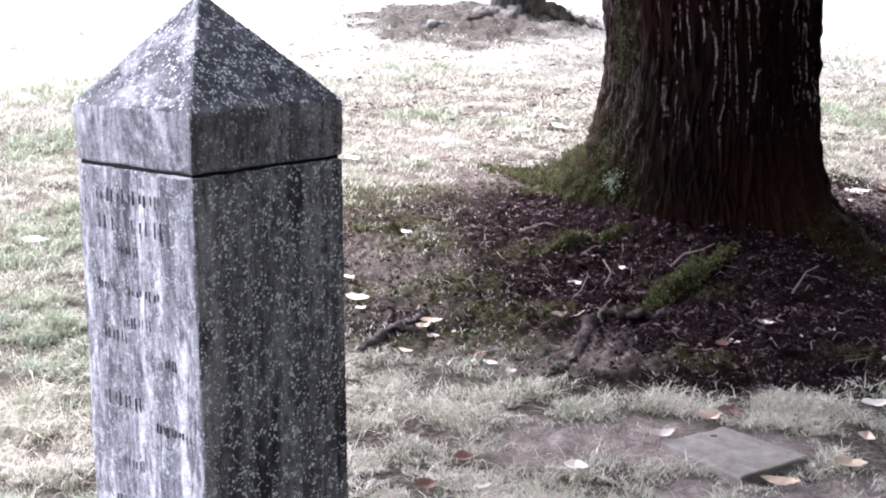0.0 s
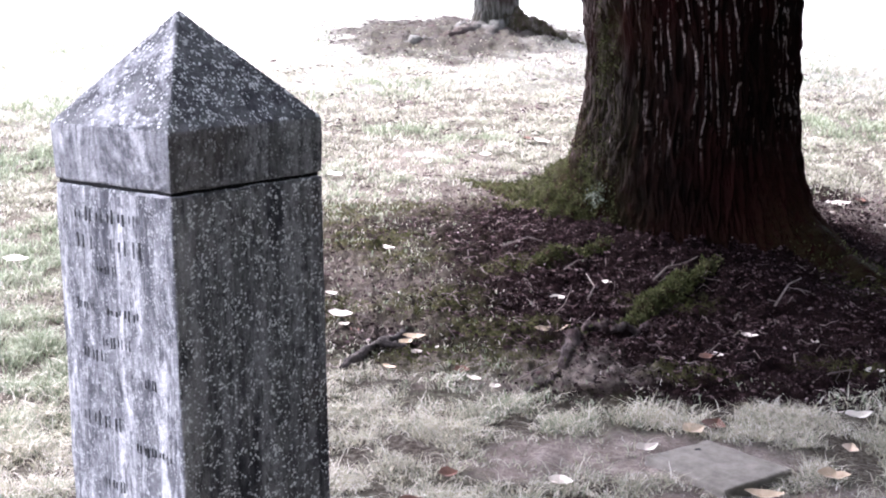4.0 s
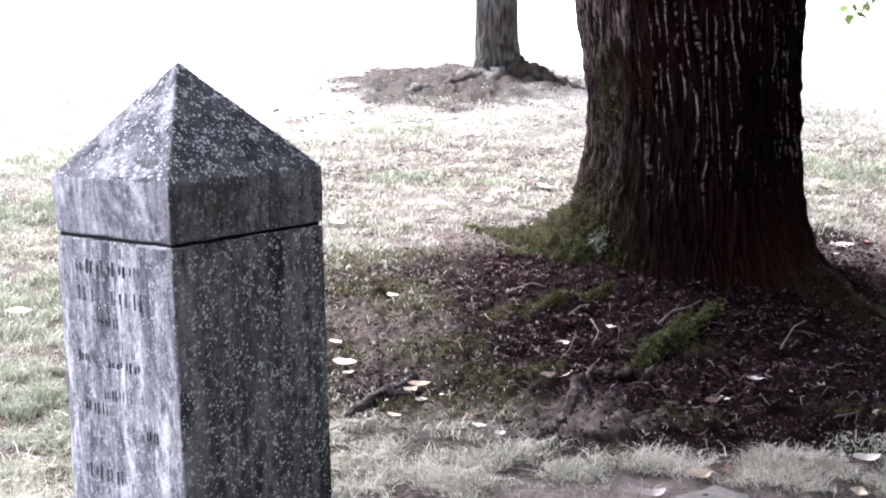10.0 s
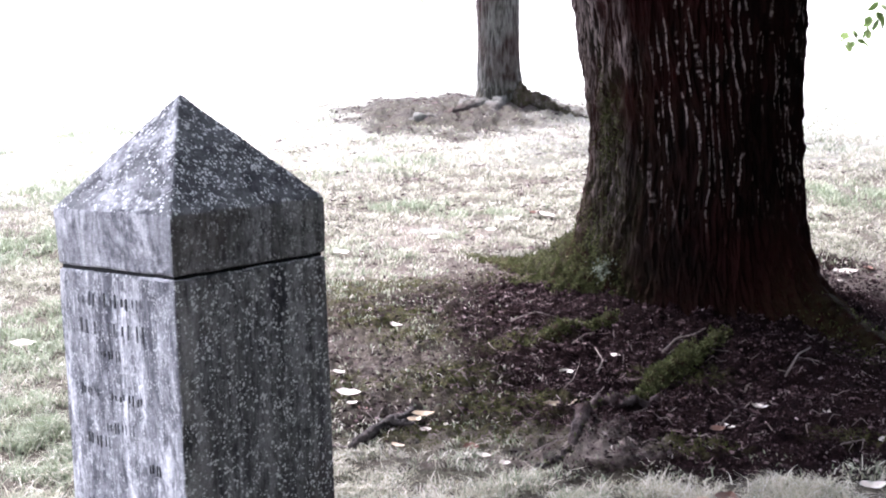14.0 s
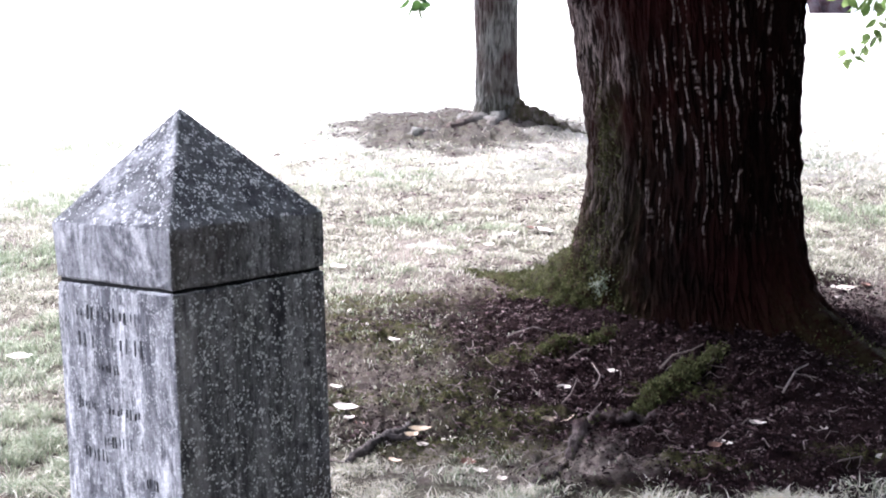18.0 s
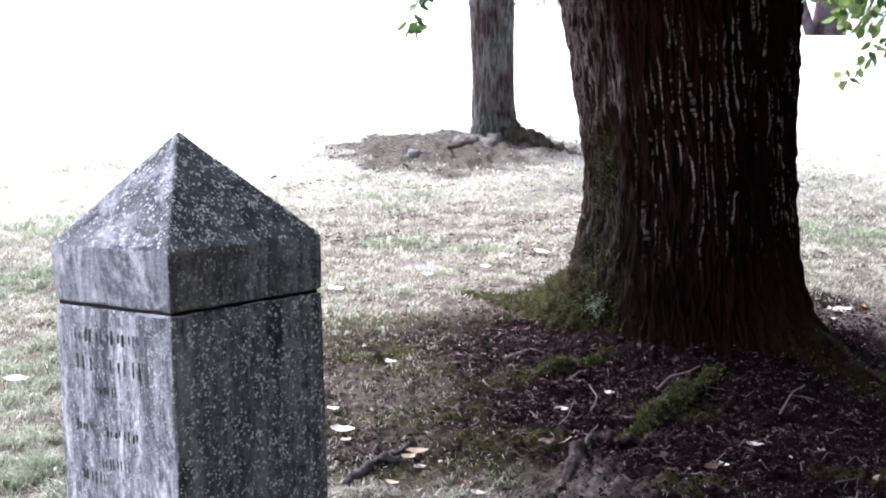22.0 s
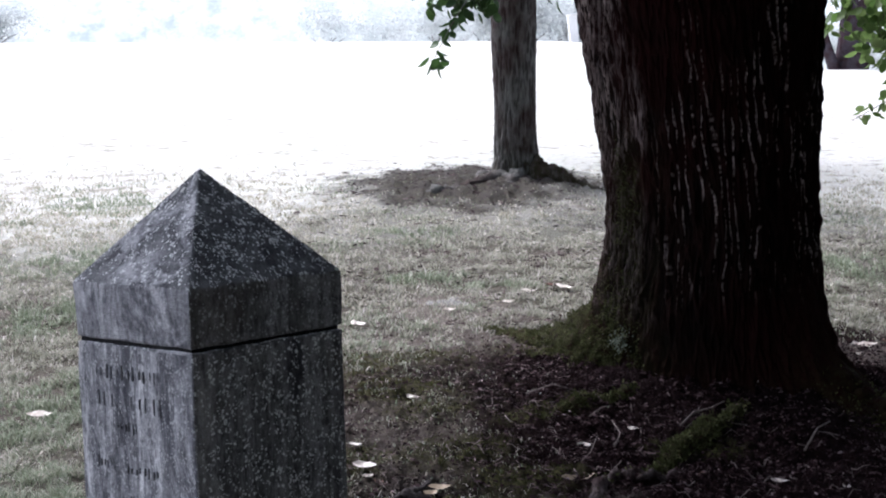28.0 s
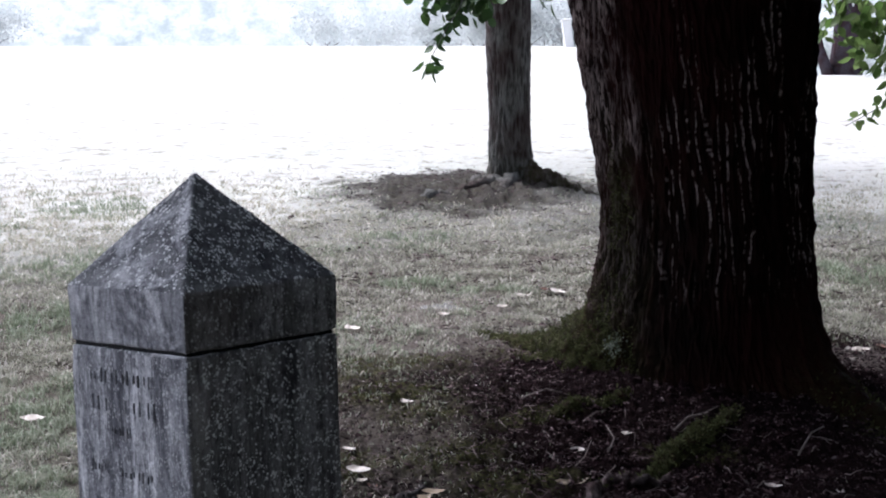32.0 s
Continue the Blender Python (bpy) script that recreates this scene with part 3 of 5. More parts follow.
def gravestone():
    st = thing("gravestone", STONE_POSE @ Matrix.Translation((0, 0, -1.07)), "tall square grey stone grave post with pointed cap, lichen-spotted and streaked", "gravestone")
    up = Matrix.Translation((0, 0, 1.07))
    bm = box_bm(2 * HX, 2 * HY, DEPTH, (0, 0, -DEPTH / 2 - 0.003), 0.004, 2)
    bmesh.ops.subdivide_edges(bm, edges=[e for e in bm.edges if e.calc_length() > 0.2], cuts=24, use_grid_fill=True)
    worn(bm, 0.0022, 22)
    worn(bm, 0.0012, 70, 5)
    bm.transform(up)
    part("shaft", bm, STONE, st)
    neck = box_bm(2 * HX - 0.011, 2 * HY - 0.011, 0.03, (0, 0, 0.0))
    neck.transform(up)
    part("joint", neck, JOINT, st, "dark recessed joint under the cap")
    bm = bmesh.new()
    rings = [(0.0, 0.003), (0.0015, CAP_H * 0.5), (0.0025, CAP_H)]
    vs = [[bm.verts.new((sx * (HX + h), sy * (HY + h), z)) for sx, sy in ((-1, -1), (1, -1), (1, 1), (-1, 1))] for h, z in rings]
    for lo, hi in zip(vs, vs[1:]):
        for k in range(4):
            bm.faces.new((lo[k], lo[(k + 1) % 4], hi[(k + 1) % 4], hi[k]))
    tip = bm.verts.new((APEX_X, 0, APEX_H))
    for k in range(4):
        bm.faces.new((vs[-1][k], vs[-1][(k + 1) % 4], tip))
    bm.faces.new(vs[0][::-1])
    bmesh.ops.bevel(bm, geom=[e for e in bm.edges if e.calc_length() > 0.03], offset=0.0045, segments=2, affect='EDGES', profile=0.5)
    bmesh.ops.triangulate(bm, faces=bm.faces)
    bmesh.ops.subdivide_edges(bm, edges=[e for e in bm.edges if e.calc_length() > 0.05], cuts=7, use_grid_fill=True)
    worn(bm, 0.0022, 25)
    worn(bm, 0.0010, 80, 5)
    bm.transform(up)
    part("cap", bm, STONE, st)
    # white lichen spots on the two slopes of the cap: along the face, up the slope, length, width
    rng = random.Random(9)
    spots = [(1, -0.56, 0.70, 0.024, 0.008), (1, -0.45, 0.62, 0.010, 0.006), (1, 0.1, 0.42, 0.016, 0.006), (1, -0.7, 0.5, 0.012, 0.006), (1, 0.5, 0.3, 0.014, 0.005),
             (0, -0.6, 0.76, 0.030, 0.010), (0, -0.2, 0.80, 0.016, 0.009), (0, -0.75, 0.60, 0.014, 0.008), (0, 0.2, 0.55, 0.010, 0.007), (1, 0.0, 0.93, 0.008, 0.007)]
    spots += [(rng.randint(0, 1), rng.uniform(-0.85, 0.85), rng.uniform(0.05, 0.8), rng.uniform(0.005, 0.010), rng.uniform(0.003, 0.005)) for _ in range(26)]
    slope = math.atan2(APEX_H - CAP_H, 0.155)
    for side, u, v, l, w in spots:
        h = 0.1560 * (1 - v)
        m = Matrix.Translation((APEX_X * v, 0, 0)) @ Matrix.Rotation(radians(90 * side), 4, 'Z') @ Matrix.Translation((u * h, -h * (0.972 if side else 1.0), CAP_H + (APEX_H - CAP_H) * v)) @ Matrix.Rotation(slope, 4, 'X') @ Matrix.Rotation(radians(70 + rng.uniform(-25, 25)), 4, 'Z')
        bm = bmesh.new()
        ring = [rng.uniform(0.65, 1.1) for _ in range(9)]
        for z, s in ((-0.002, 1.0), (0.0012, 0.8)):
            for k, r in enumerate(ring):
                bm.verts.new((math.cos(k * 0.698) * r * s * l * 0.5, math.sin(k * 0.698) * r * s * w * 0.5, z))
        bm.verts.ensure_lookup_table()
        for k in range(9):
            bm.faces.new((bm.verts[k], bm.verts[(k + 1) % 9], bm.verts[9 + (k + 1) % 9], bm.verts[9 + k]))
        bm.faces.new(bm.verts[9:18])
        bm.transform(up @ m)
        part("lichen_spot", bm, LICHEN_WHITE, st)
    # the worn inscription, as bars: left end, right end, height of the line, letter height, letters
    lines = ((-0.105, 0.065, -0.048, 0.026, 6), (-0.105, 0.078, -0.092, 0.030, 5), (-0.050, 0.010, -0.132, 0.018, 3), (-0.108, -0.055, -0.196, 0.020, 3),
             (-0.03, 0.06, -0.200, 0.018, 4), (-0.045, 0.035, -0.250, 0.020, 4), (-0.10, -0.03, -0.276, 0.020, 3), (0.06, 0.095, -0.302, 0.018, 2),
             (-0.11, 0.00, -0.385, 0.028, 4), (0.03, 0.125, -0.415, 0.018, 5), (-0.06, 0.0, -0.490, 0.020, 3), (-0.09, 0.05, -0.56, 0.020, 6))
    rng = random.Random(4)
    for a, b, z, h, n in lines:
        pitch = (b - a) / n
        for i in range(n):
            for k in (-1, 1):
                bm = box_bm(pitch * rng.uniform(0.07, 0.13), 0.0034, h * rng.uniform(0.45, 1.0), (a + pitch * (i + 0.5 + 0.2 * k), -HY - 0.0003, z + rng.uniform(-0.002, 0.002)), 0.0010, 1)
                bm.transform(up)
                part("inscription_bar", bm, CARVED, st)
    return st


gravestone()


def flat_marker(name, corners, thick, proud, label, material):
    """A low slab set in the ground, from its four corners in order."""
    c = sum((Vector((x, y, 0)) for x, y in corners), Vector()) / 4
    z = sum(land(x, y) for x, y in corners) / 4 + proud
    tilt = (land(c.x, c.y + 0.3) - land(c.x, c.y - 0.3)) / 0.6
    bm = bmesh.new()
    lo = [bm.verts.new((x - c.x, y - c.y, -thick)) for x, y in corners]
    hi = [bm.verts.new((x - c.x, y - c.y, tilt * (y - c.y))) for x, y in corners]
    bm.faces.new(hi), bm.faces.new(lo[::-1])
    for k in range(4):
        bm.faces.new((lo[k], lo[(k + 1) % 4], hi[(k + 1) % 4], hi[k]))
    bmesh.ops.bevel(bm, geom=list(bm.edges), offset=0.006, segments=2, affect='EDGES', profile=0.5)
    bmesh.ops.triangulate(bm, faces=bm.faces)
    bmesh.ops.subdivide_edges(bm, edges=[e for e in bm.edges if e.calc_length() > 0.05], cuts=5, use_grid_fill=True)
    worn(bm, 0.0035, 12)
    worn(bm, 0.0024, 30)
    worn(bm, 0.0014, 80)
    ob = new(name, bm_mesh(name, bm, material))
    ob.location = (c.x, c.y, z)
    return tagged(ob, label, "grave marker")


flat_marker("flat_grave_marker", [(0.80, 3.46), (1.03, 3.63), (0.83, 3.85), (0.62, 3.71)], 0.06, 0.024, "small square grey stone marker set flush in dirt", SLAB)
flat_marker("flat_grave_marker", [(-0.22, 8.42), (0.13, 8.38), (0.16, 8.72), (-0.18, 8.80)], 0.06, -0.006, "flush grey stone marker half hidden by turf", SLAB_OLD)

pebble = box_bm(0.020, 0.015, 0.011, (0, 0, 0.004), 0.0045, 2)
worn(pebble, 0.004, 60)
pebble = new("pebble", bm_mesh("pebble", pebble, JOINT, True))
pebble.location = (0.785, 3.76, land(0.785, 3.66) + 0.031)
tagged(pebble, "small dark pebble lying on the stone marker", "pebble")

# ---- trees ----


def trunk_mesh(name, profile, at_y, roots, material, n_ang, n_z, z0, z1, depth, ripple, moss_fn, cell=14.0, lit_tint=lambda w, z: 0.0, thread=lambda w, z: 0.0):
    """A bark-ridged trunk. profile: rows of height, left edge, right edge. roots: rows of direction (degrees), reach, width."""
    hs, ls, rs = (np.array(c) for c in zip(*profile))
    verts, ridge, mo, flank, pale = [], [], [], [], []
    for i in range(n_z):
        u = i / (n_z - 1)
        z = z0 + (z1 - z0) * (0.45 * u + 0.55 * u * u)
        cx = (np.interp(z, hs, ls) + np.interp(z, hs, rs)) / 2
        r0 = (np.interp(z, hs, rs) - np.interp(z, hs, ls)) / 2
        for k in range(n_ang):
            w = 2 * math.pi * k / n_ang
            c, s = math.cos(w), math.sin(w)
            r = r0 * (1 + ripple * noise.noise(Vector((c * 1.3, s * 1.3, z * 0.5 + at_y))))
            for deg, reach, width, drop in roots:
                d = (math.degrees(w) - deg + 180) % 360 - 180
                r += reach * math.exp(-(d / width) ** 2) * math.exp(-max(z - z0 - 0.1, 0) / drop)
            q = Vector((c * r0 * cell, s * r0 * cell, z * cell * 0.15 + at_y))
            q += Vector((noise.noise(Vector((c * 5, s * 5, z * 5.0))), noise.noise(Vector((c * 5, s * 5, z * 5.0 + 9))), 0)) * 0.32
            f = max(0.0, 1 - 2.6 * abs(noise.noise(q))) * (0.65 + 0.7 * noise.noise(Vector((q.x * 0.7, q.y * 0.7, z * 14)))) + 0.45 * max(0.0, 1 - 3 * abs(noise.noise(q * 1.9))) + 0.25 * noise.noise(q * 5)
            green = moss_fn(w, z)
            r += 0.055 * green * noise.fractal(Vector((c * r * 7, s * r * 7, z * 8)), 0.7, 2.1, 4)
            pale.append(thread(w, z))
            r += 0.006 * pale[-1]
            verts.append((cx + c * (r + depth * (f - 0.75)), at_y + s * (r + depth * (f - 0.75)), z))
            ridge.append(f)
            mo.append(green)
            flank.append(lit_tint(w, z))
    faces = []
    kk = np.arange(n_ang)
    for i in range(n_z - 1):
        a, b = i * n_ang, (i + 1) * n_ang
        faces.append(np.stack([a + kk, a + (kk + 1) % n_ang, b + (kk + 1) % n_ang, b + kk], axis=1))
    me = array_mesh(name, verts, np.concatenate(faces), material, True)
    me.attributes.new("ridge", 'FLOAT', 'POINT').data.foreach_set("value", np.array(ridge, dtype=np.float32))
    me.attributes.new("moss", 'FLOAT', 'POINT').data.foreach_set("value", np.array(mo, dtype=np.float32))
    me.attributes.new("flank", 'FLOAT', 'POINT').data.foreach_set("value", np.array(flank, dtype=np.float32))
    me.attributes.new("thread", 'FLOAT', 'POINT').data.foreach_set("value", np.array(pale, dtype=np.float32))
    return me


def bark_limb(name, pts, radii, material, parent, sides=12, seed=0, moss=0.0, rough=0.06, flat=1.0):
    v, f = tube(pts, radii, sides, rough, seed, flat)
    me = array_mesh(name, v, f, material, True)
    me.attributes.new("ridge", 'FLOAT', 'POINT').data.foreach_set("value", np.array([0.55 + 0.4 * noise.noise(Vector(p) * 9) for p in v], dtype=np.float32))
    me.attributes.new("moss", 'FLOAT', 'POINT').data.foreach_set("value", np.full(len(v), moss, dtype=np.float32))
    return part(name, me, material, parent)


def near_moss(w, z):
    d = (math.degrees(w) - 180 + 180) % 360 - 180
    e = (math.degrees(w) - 200 + 180) % 360 - 180
    low = math.exp(-max(z - 0.25, 0) / 0.20)
    patch = 0.5 + 0.9 * noise.noise(Vector((w * 6, z * 2.2, 4.0)))
    g = (math.degrees(w) - 312 + 180) % 360 - 180
    return min(1.0, max(0.0, 0.4 * math.exp(-(g / 20) ** 2) * low * (0.6 + patch * 0.5) + math.exp(-(d / 36) ** 2) * 1.1 * low + 0.75 * math.exp(-(e / 24) ** 2) * patch * step(1.7, 1.0, z) + 0.35 * math.exp(-max(z - 0.1, 0) / 0.12)))


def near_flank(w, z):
    """Bark painted paler down the trunk's lit side, with a wavering edge."""
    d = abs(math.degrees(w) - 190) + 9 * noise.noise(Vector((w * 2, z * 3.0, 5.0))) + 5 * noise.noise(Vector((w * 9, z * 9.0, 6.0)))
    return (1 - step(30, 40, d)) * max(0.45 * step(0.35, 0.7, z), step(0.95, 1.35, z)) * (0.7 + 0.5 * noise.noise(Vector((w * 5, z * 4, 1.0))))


def near_thread(w, z):
    """Pale, beaded threads of old bark that run up the ridges of the shaded side."""
    deg = math.degrees(w)
    field = step(222, 246, deg) * step(338, 322, deg) * step(0.58, 0.98, z + 0.22 * noise.noise(Vector((w * 9, 0, 0))))
    field *= step(-0.12, 0.22, noise.noise(Vector((w * 2.6, z * 2.2, 8.0))) + 0.22 - 0.55 * step(1.4, 2.0, z))
    if field < 0.02:
        return 0.0
    u = (w * 0.53 + 0.035 * z) / 0.043 + 0.9 * noise.noise(Vector((w * 7, z * 1.5, 3.0)))
    k = math.floor(u)
    wander = 0.28 * noise.noise(Vector((k * 3.7, z * 5.0, 1.0))) + 0.20 * noise.noise(Vector((k * 1.9, z * 17.0, 2.0)))
    d = abs(u - k - 0.5 - wander) * 0.043
    beads = step(-0.18, 0.10, noise.noise(Vector((k * 5.3, z * 9.0, 4.0))) + 0.7 * noise.noise(Vector((k * 2.3, z * 55.0, 6.0))))
    return field * beads * step(0.0056, 0.0016, d)


def dome_crown(name, tree, centre, radii, n, size, material, seed, clumps, floor_z, label=""):
    rng = np.random.default_rng(seed)
    p = clumped(n, centre, radii, rng, clumps, 0.24, 0.25, floor_z)
    v, f = leaf_cloud(p, size, rng)
    return part(name, array_mesh(name, v, f, material), material, tree, label)


# the great maple beside the grave
maple = thing("maple_tree", Matrix.Identity(4), "broad old maple with dark furrowed bark, mossy at the foot", "tree")
profile = [(-0.2, 0.62, 1.80), (0.20, 0.64, 1.74), (0.41, 0.66, 1.70), (0.62, 0.67, 1.685), (0.83, 0.695, 1.67), (0.94, 0.70, 1.668), (1.07, 0.695, 1.658), (1.20, 0.675, 1.655),
           (1.52, 0.63, 1.652), (1.98, 0.54, 1.652), (2.6, 0.50, 1.69), (4.2, 0.62, 1.68), (5.5, 0.85, 1.6)]
ROOTS = ((166, 0.34, 22, 0.24), (198, 0.13, 15, 0.14), (240, 0.10, 14, 0.12), (280, 0.10, 16, 0.12), (318, 0.70, 21, 0.19), (30, 0.3, 25, 0.2), (90, 0.3, 25, 0.2))
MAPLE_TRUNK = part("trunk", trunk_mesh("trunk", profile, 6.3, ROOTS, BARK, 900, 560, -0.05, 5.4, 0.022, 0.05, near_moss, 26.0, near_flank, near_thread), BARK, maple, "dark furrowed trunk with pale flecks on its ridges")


def surface(points, lift=0.0):
    return [(x, y, land(x, y) + lift + h) for x, y, h in points]


def smooth_path(points, n):
    """Even points along a Catmull-Rom curve through rows of any width."""
    p = np.array(points, dtype=float)
    p = np.vstack([2 * p[0] - p[1], p, 2 * p[-1] - p[-2]])
    out = []
    for u in np.linspace(0, len(p) - 3 - 1e-6, n):
        i, t = int(u), u - int(u)
        a, b, c, d = p[i:i + 4]
        out.append(0.5 * (2 * b + (c - a) * t + (2 * a - 5 * b + 4 * c - d) * t * t + (3 * b - a - 3 * c + d) * t ** 3))
    return np.array(out)


def root(tree, rows, material, moss, seed, lump=0.25, rings=40, sides=26):
    """A half-buried root: rows of x, y, height of its middle over the ground, radius."""
    rows = smooth_path(rows, rings)
    pts = [(x, y, land(x, y) + h) for x, y, h, r in rows]
    v, f = tube(pts, list(rows[:, 3]), sides)
    centre = np.repeat(np.array(pts), sides, axis=0)
    ridge = np.zeros(len(v))
    for i in range(len(centre)):
        q = Vector(v[i])
        k = noise.fractal(q * 9 + Vector((seed, 0, 0)), 0.7, 2.2, 4)
        fine = abs(noise.noise(q * 55))
        v[i] = centre[i] + (v[i] - centre[i]) * (1 + lump * k + (0.30 if material == BARK_ROOT else 0.14) * fine)
        ridge[i] = min(1.0, 0.3 + 0.5 * k + fine)
    me = array_mesh("root", v, f, material, True)
    me.attributes.new("ridge", 'FLOAT', 'POINT').data.foreach_set("value", ridge.astype(np.float32))
    me.attributes.new("moss", 'FLOAT', 'POINT').data.foreach_set("value", np.full(len(v), moss, dtype=np.float32))
    return part("root", me, material, tree)


NEAR_ROOTS = [
    root(maple, [(0.92, 6.40, 0.16, 0.21), (0.77, 6.60, 0.10, 0.155), (0.62, 6.86, 0.045, 0.115), (0.45, 7.22, 0.0, 0.065), (0.24, 7.60, -0.02, 0.038), (0.08, 7.85, -0.03, 0.025)], BARK, 1.0, 1, 0.28),
    root(maple, [(0.76, 6.42, 0.06, 0.12), (0.62, 6.52, 0.01, 0.085), (0.48, 6.68, -0.02, 0.055), (0.32, 6.92, -0.04, 0.04)], BARK, 0.9, 2),
    root(maple, [(1.64, 5.88, 0.02, 0.10), (1.80, 5.70, -0.035, 0.08), (1.98, 5.52, -0.05, 0.06), (2.3, 5.3, -0.06, 0.04)], BARK, 0.4, 3),
    root(maple, [(1.20, 5.64, -0.05, 0.035), (1.09, 5.48, -0.008, 0.042), (0.98, 5.33, 0.006, 0.046), (0.88, 5.20, -0.005, 0.040), (0.77, 5.08, -0.02, 0.035), (0.68, 4.99, -0.03, 0.03)], BARK, 1.0, 4, 0.55),
    root(maple, [(0.72, 5.04, -0.01, 0.016), (0.62, 4.99, 0.012, 0.014), (0.555, 4.89, 0.010, 0.014), (0.51, 4.74, 0.004, 0.017), (0.46, 4.57, -0.002, 0.018), (0.41, 4.44, 0.0, 0.013), (0.32, 4.33, 0.0, 0.009)], BARK_ROOT, 0.0, 5, 1.0, 70, 22),
    root(maple, [(0.58, 4.96, 0.015, 0.010), (0.66, 4.94, 0.020, 0.014), (0.75, 4.97, 0.014, 0.014), (0.85, 5.02, -0.01, 0.012)], BARK_ROOT, 0.0, 8, 0.5, 50, 20),
    root(maple, [(0.80, 5.84, -0.05, 0.04), (0.66, 5.76, -0.02, 0.036), (0.56, 5.73, -0.004, 0.036), (0.45, 5.69, -0.01, 0.03), (0.34, 5.65, -0.03, 0.02)], BARK, 0.75, 6, 0.8)]
for i, (deg, up, reach) in enumerate(((170, 3.2, 4.5), (110, 3.0, 4.5), (235, 3.4, 4.5), (300, 3.3, 4.2), (20, 3.0, 4.5), (60, 3.6, 3.5))):
    w = radians(deg)
    tip = (1.2 + reach * math.cos(w), 6.3 + reach * math.sin(w), 4.4 + up)
    bark_limb("limb", curve_points((1.2 + 0.25 * math.cos(w), 6.3 + 0.25 * math.sin(w), 4.3), tip, 7, (0, 0, 0.5), 0.12, i), [0.26, 0.22, 0.18, 0.14, 0.10, 0.07, 0.03], BARK, maple, 10, i)
dome_crown("crown", maple, (0.3, 4.6, 7.2), (5.2, 5.8, 3.2), 28000, 0.42, LEAF, 11, 190, 3.8, "wide shady crown of green leaves")

# the smaller tree on the slope
slope_tree = thing("lime_tree", Matrix.Identity(4), "slender grey-barked tree on a mound of bare roots", "tree")
profile = [(0.5, 0.30, 0.86), (0.82, 0.335, 0.83), (1.0, 0.35, 0.81), (1.53, 0.36, 0.79), (2.12, 0.325, 0.79), (2.70, 0.31, 0.79), (5.0, 0.36, 0.74), (6.5, 0.42, 0.66)]
FAR_ROOTS = ((-20, 0.30, 22, 0.10), (200, 0.12, 25, 0.08), (270, 0.08, 25, 0.08), (150, 0.1, 25, 0.1), (80, 0.1, 30, 0.1))
part("trunk", trunk_mesh("trunk", profile, 14.3, FAR_ROOTS, BARK_FAR, 200, 200, 0.62, 6.4, 0.014, 0.04, lambda w, z: 0.5 * math.exp(-max(z - 0.8, 0) / 0.3), 24.0), BARK_FAR, slope_tree)
for i, rows in enumerate((
        [(0.70, 14.2, 0.13, 0.13), (0.92, 14.08, 0.08, 0.10), (1.18, 13.9, 0.04, 0.07), (1.5, 13.6, 0.0, 0.04)],
        [(0.45, 14.1, 0.0, 0.10), (0.1, 13.7, 0.0, 0.08), (-0.2, 13.4, 0.0, 0.08), (-0.5, 13.2, -0.04, 0.04)],
        [(0.35, 14.4, 0.0, 0.08), (-0.1, 14.5, -0.02, 0.06), (-0.6, 14.8, -0.02, 0.05), (-1.1, 15.0, -0.04, 0.04)],
        [(0.55, 14.05, 0.02, 0.10), (0.5, 13.7, -0.01, 0.07), (0.3, 13.3, -0.02, 0.05), (0.15, 13.0, -0.04, 0.03)],
        [(0.30, 14.2, 0.0, 0.06), (-0.2, 14.0, -0.01, 0.05), (-0.8, 14.0, -0.02, 0.05), (-1.2, 13.9, -0.04, 0.03)])):
    root(slope_tree, [(x, y, h - 0.045, r * 0.9) for x, y, h, r in rows], BARK_FAR if i else BARK_ROOT, 0.15 if i else 0.7, 20 + i, 0.7, 36, 16)
for i, (deg, reach) in enumerate(((170, 3.4), (100, 3.2), (250, 3.2), (320, 3.2), (30, 3.2))):
    w = radians(deg)
    bark_limb("limb", curve_points((0.56, 14.3, 4.8 + 0.2 * i), (0.56 + reach * math.cos(w), 14.3 + reach * math.sin(w), 7.0), 6, (0, 0, 0.3), 0.1, 40 + i), [0.13, 0.11, 0.09, 0.07, 0.05, 0.02], BARK_FAR, slope_tree, 8, i)
dome_crown("crown", slope_tree, (-0.6, 19.0, 7.4), (3.0, 3.2, 2.3), 750, 0.34, LEAF, 12, 80, 3.9, "rounded crown of green leaves")


def leaf_shape(l, w, fold, curl, seed, rows=5):
    """One leaf along +x: a folded, curled blade with a pointed tip."""
    rng = random.Random(seed)
    bm = bmesh.new()
    prev = None
    for i in range(rows + 1):
        u = i / rows
        half = w * 0.5 * (math.sin(math.pi * min(u * 1.02, 1.0) ** 0.8) ** 0.8) + 0.0008
        z = curl * l * (u - 0.5) ** 2 * 4 - curl * l
        j = (rng.random() - 0.5) * 0.1 * w
        row = [bm.verts.new((u * l, -half + j, z + fold * half)), bm.verts.new((u * l, j * 0.3, z)), bm.verts.new((u * l, half + j, z + fold * half * rng.uniform(0.5, 1.3)))]
        if prev:
            bm.faces.new((prev[0], row[0], row[1], prev[1]))
            bm.faces.new((prev[1], row[1], row[2], prev[2]))
        prev = row
    return bm


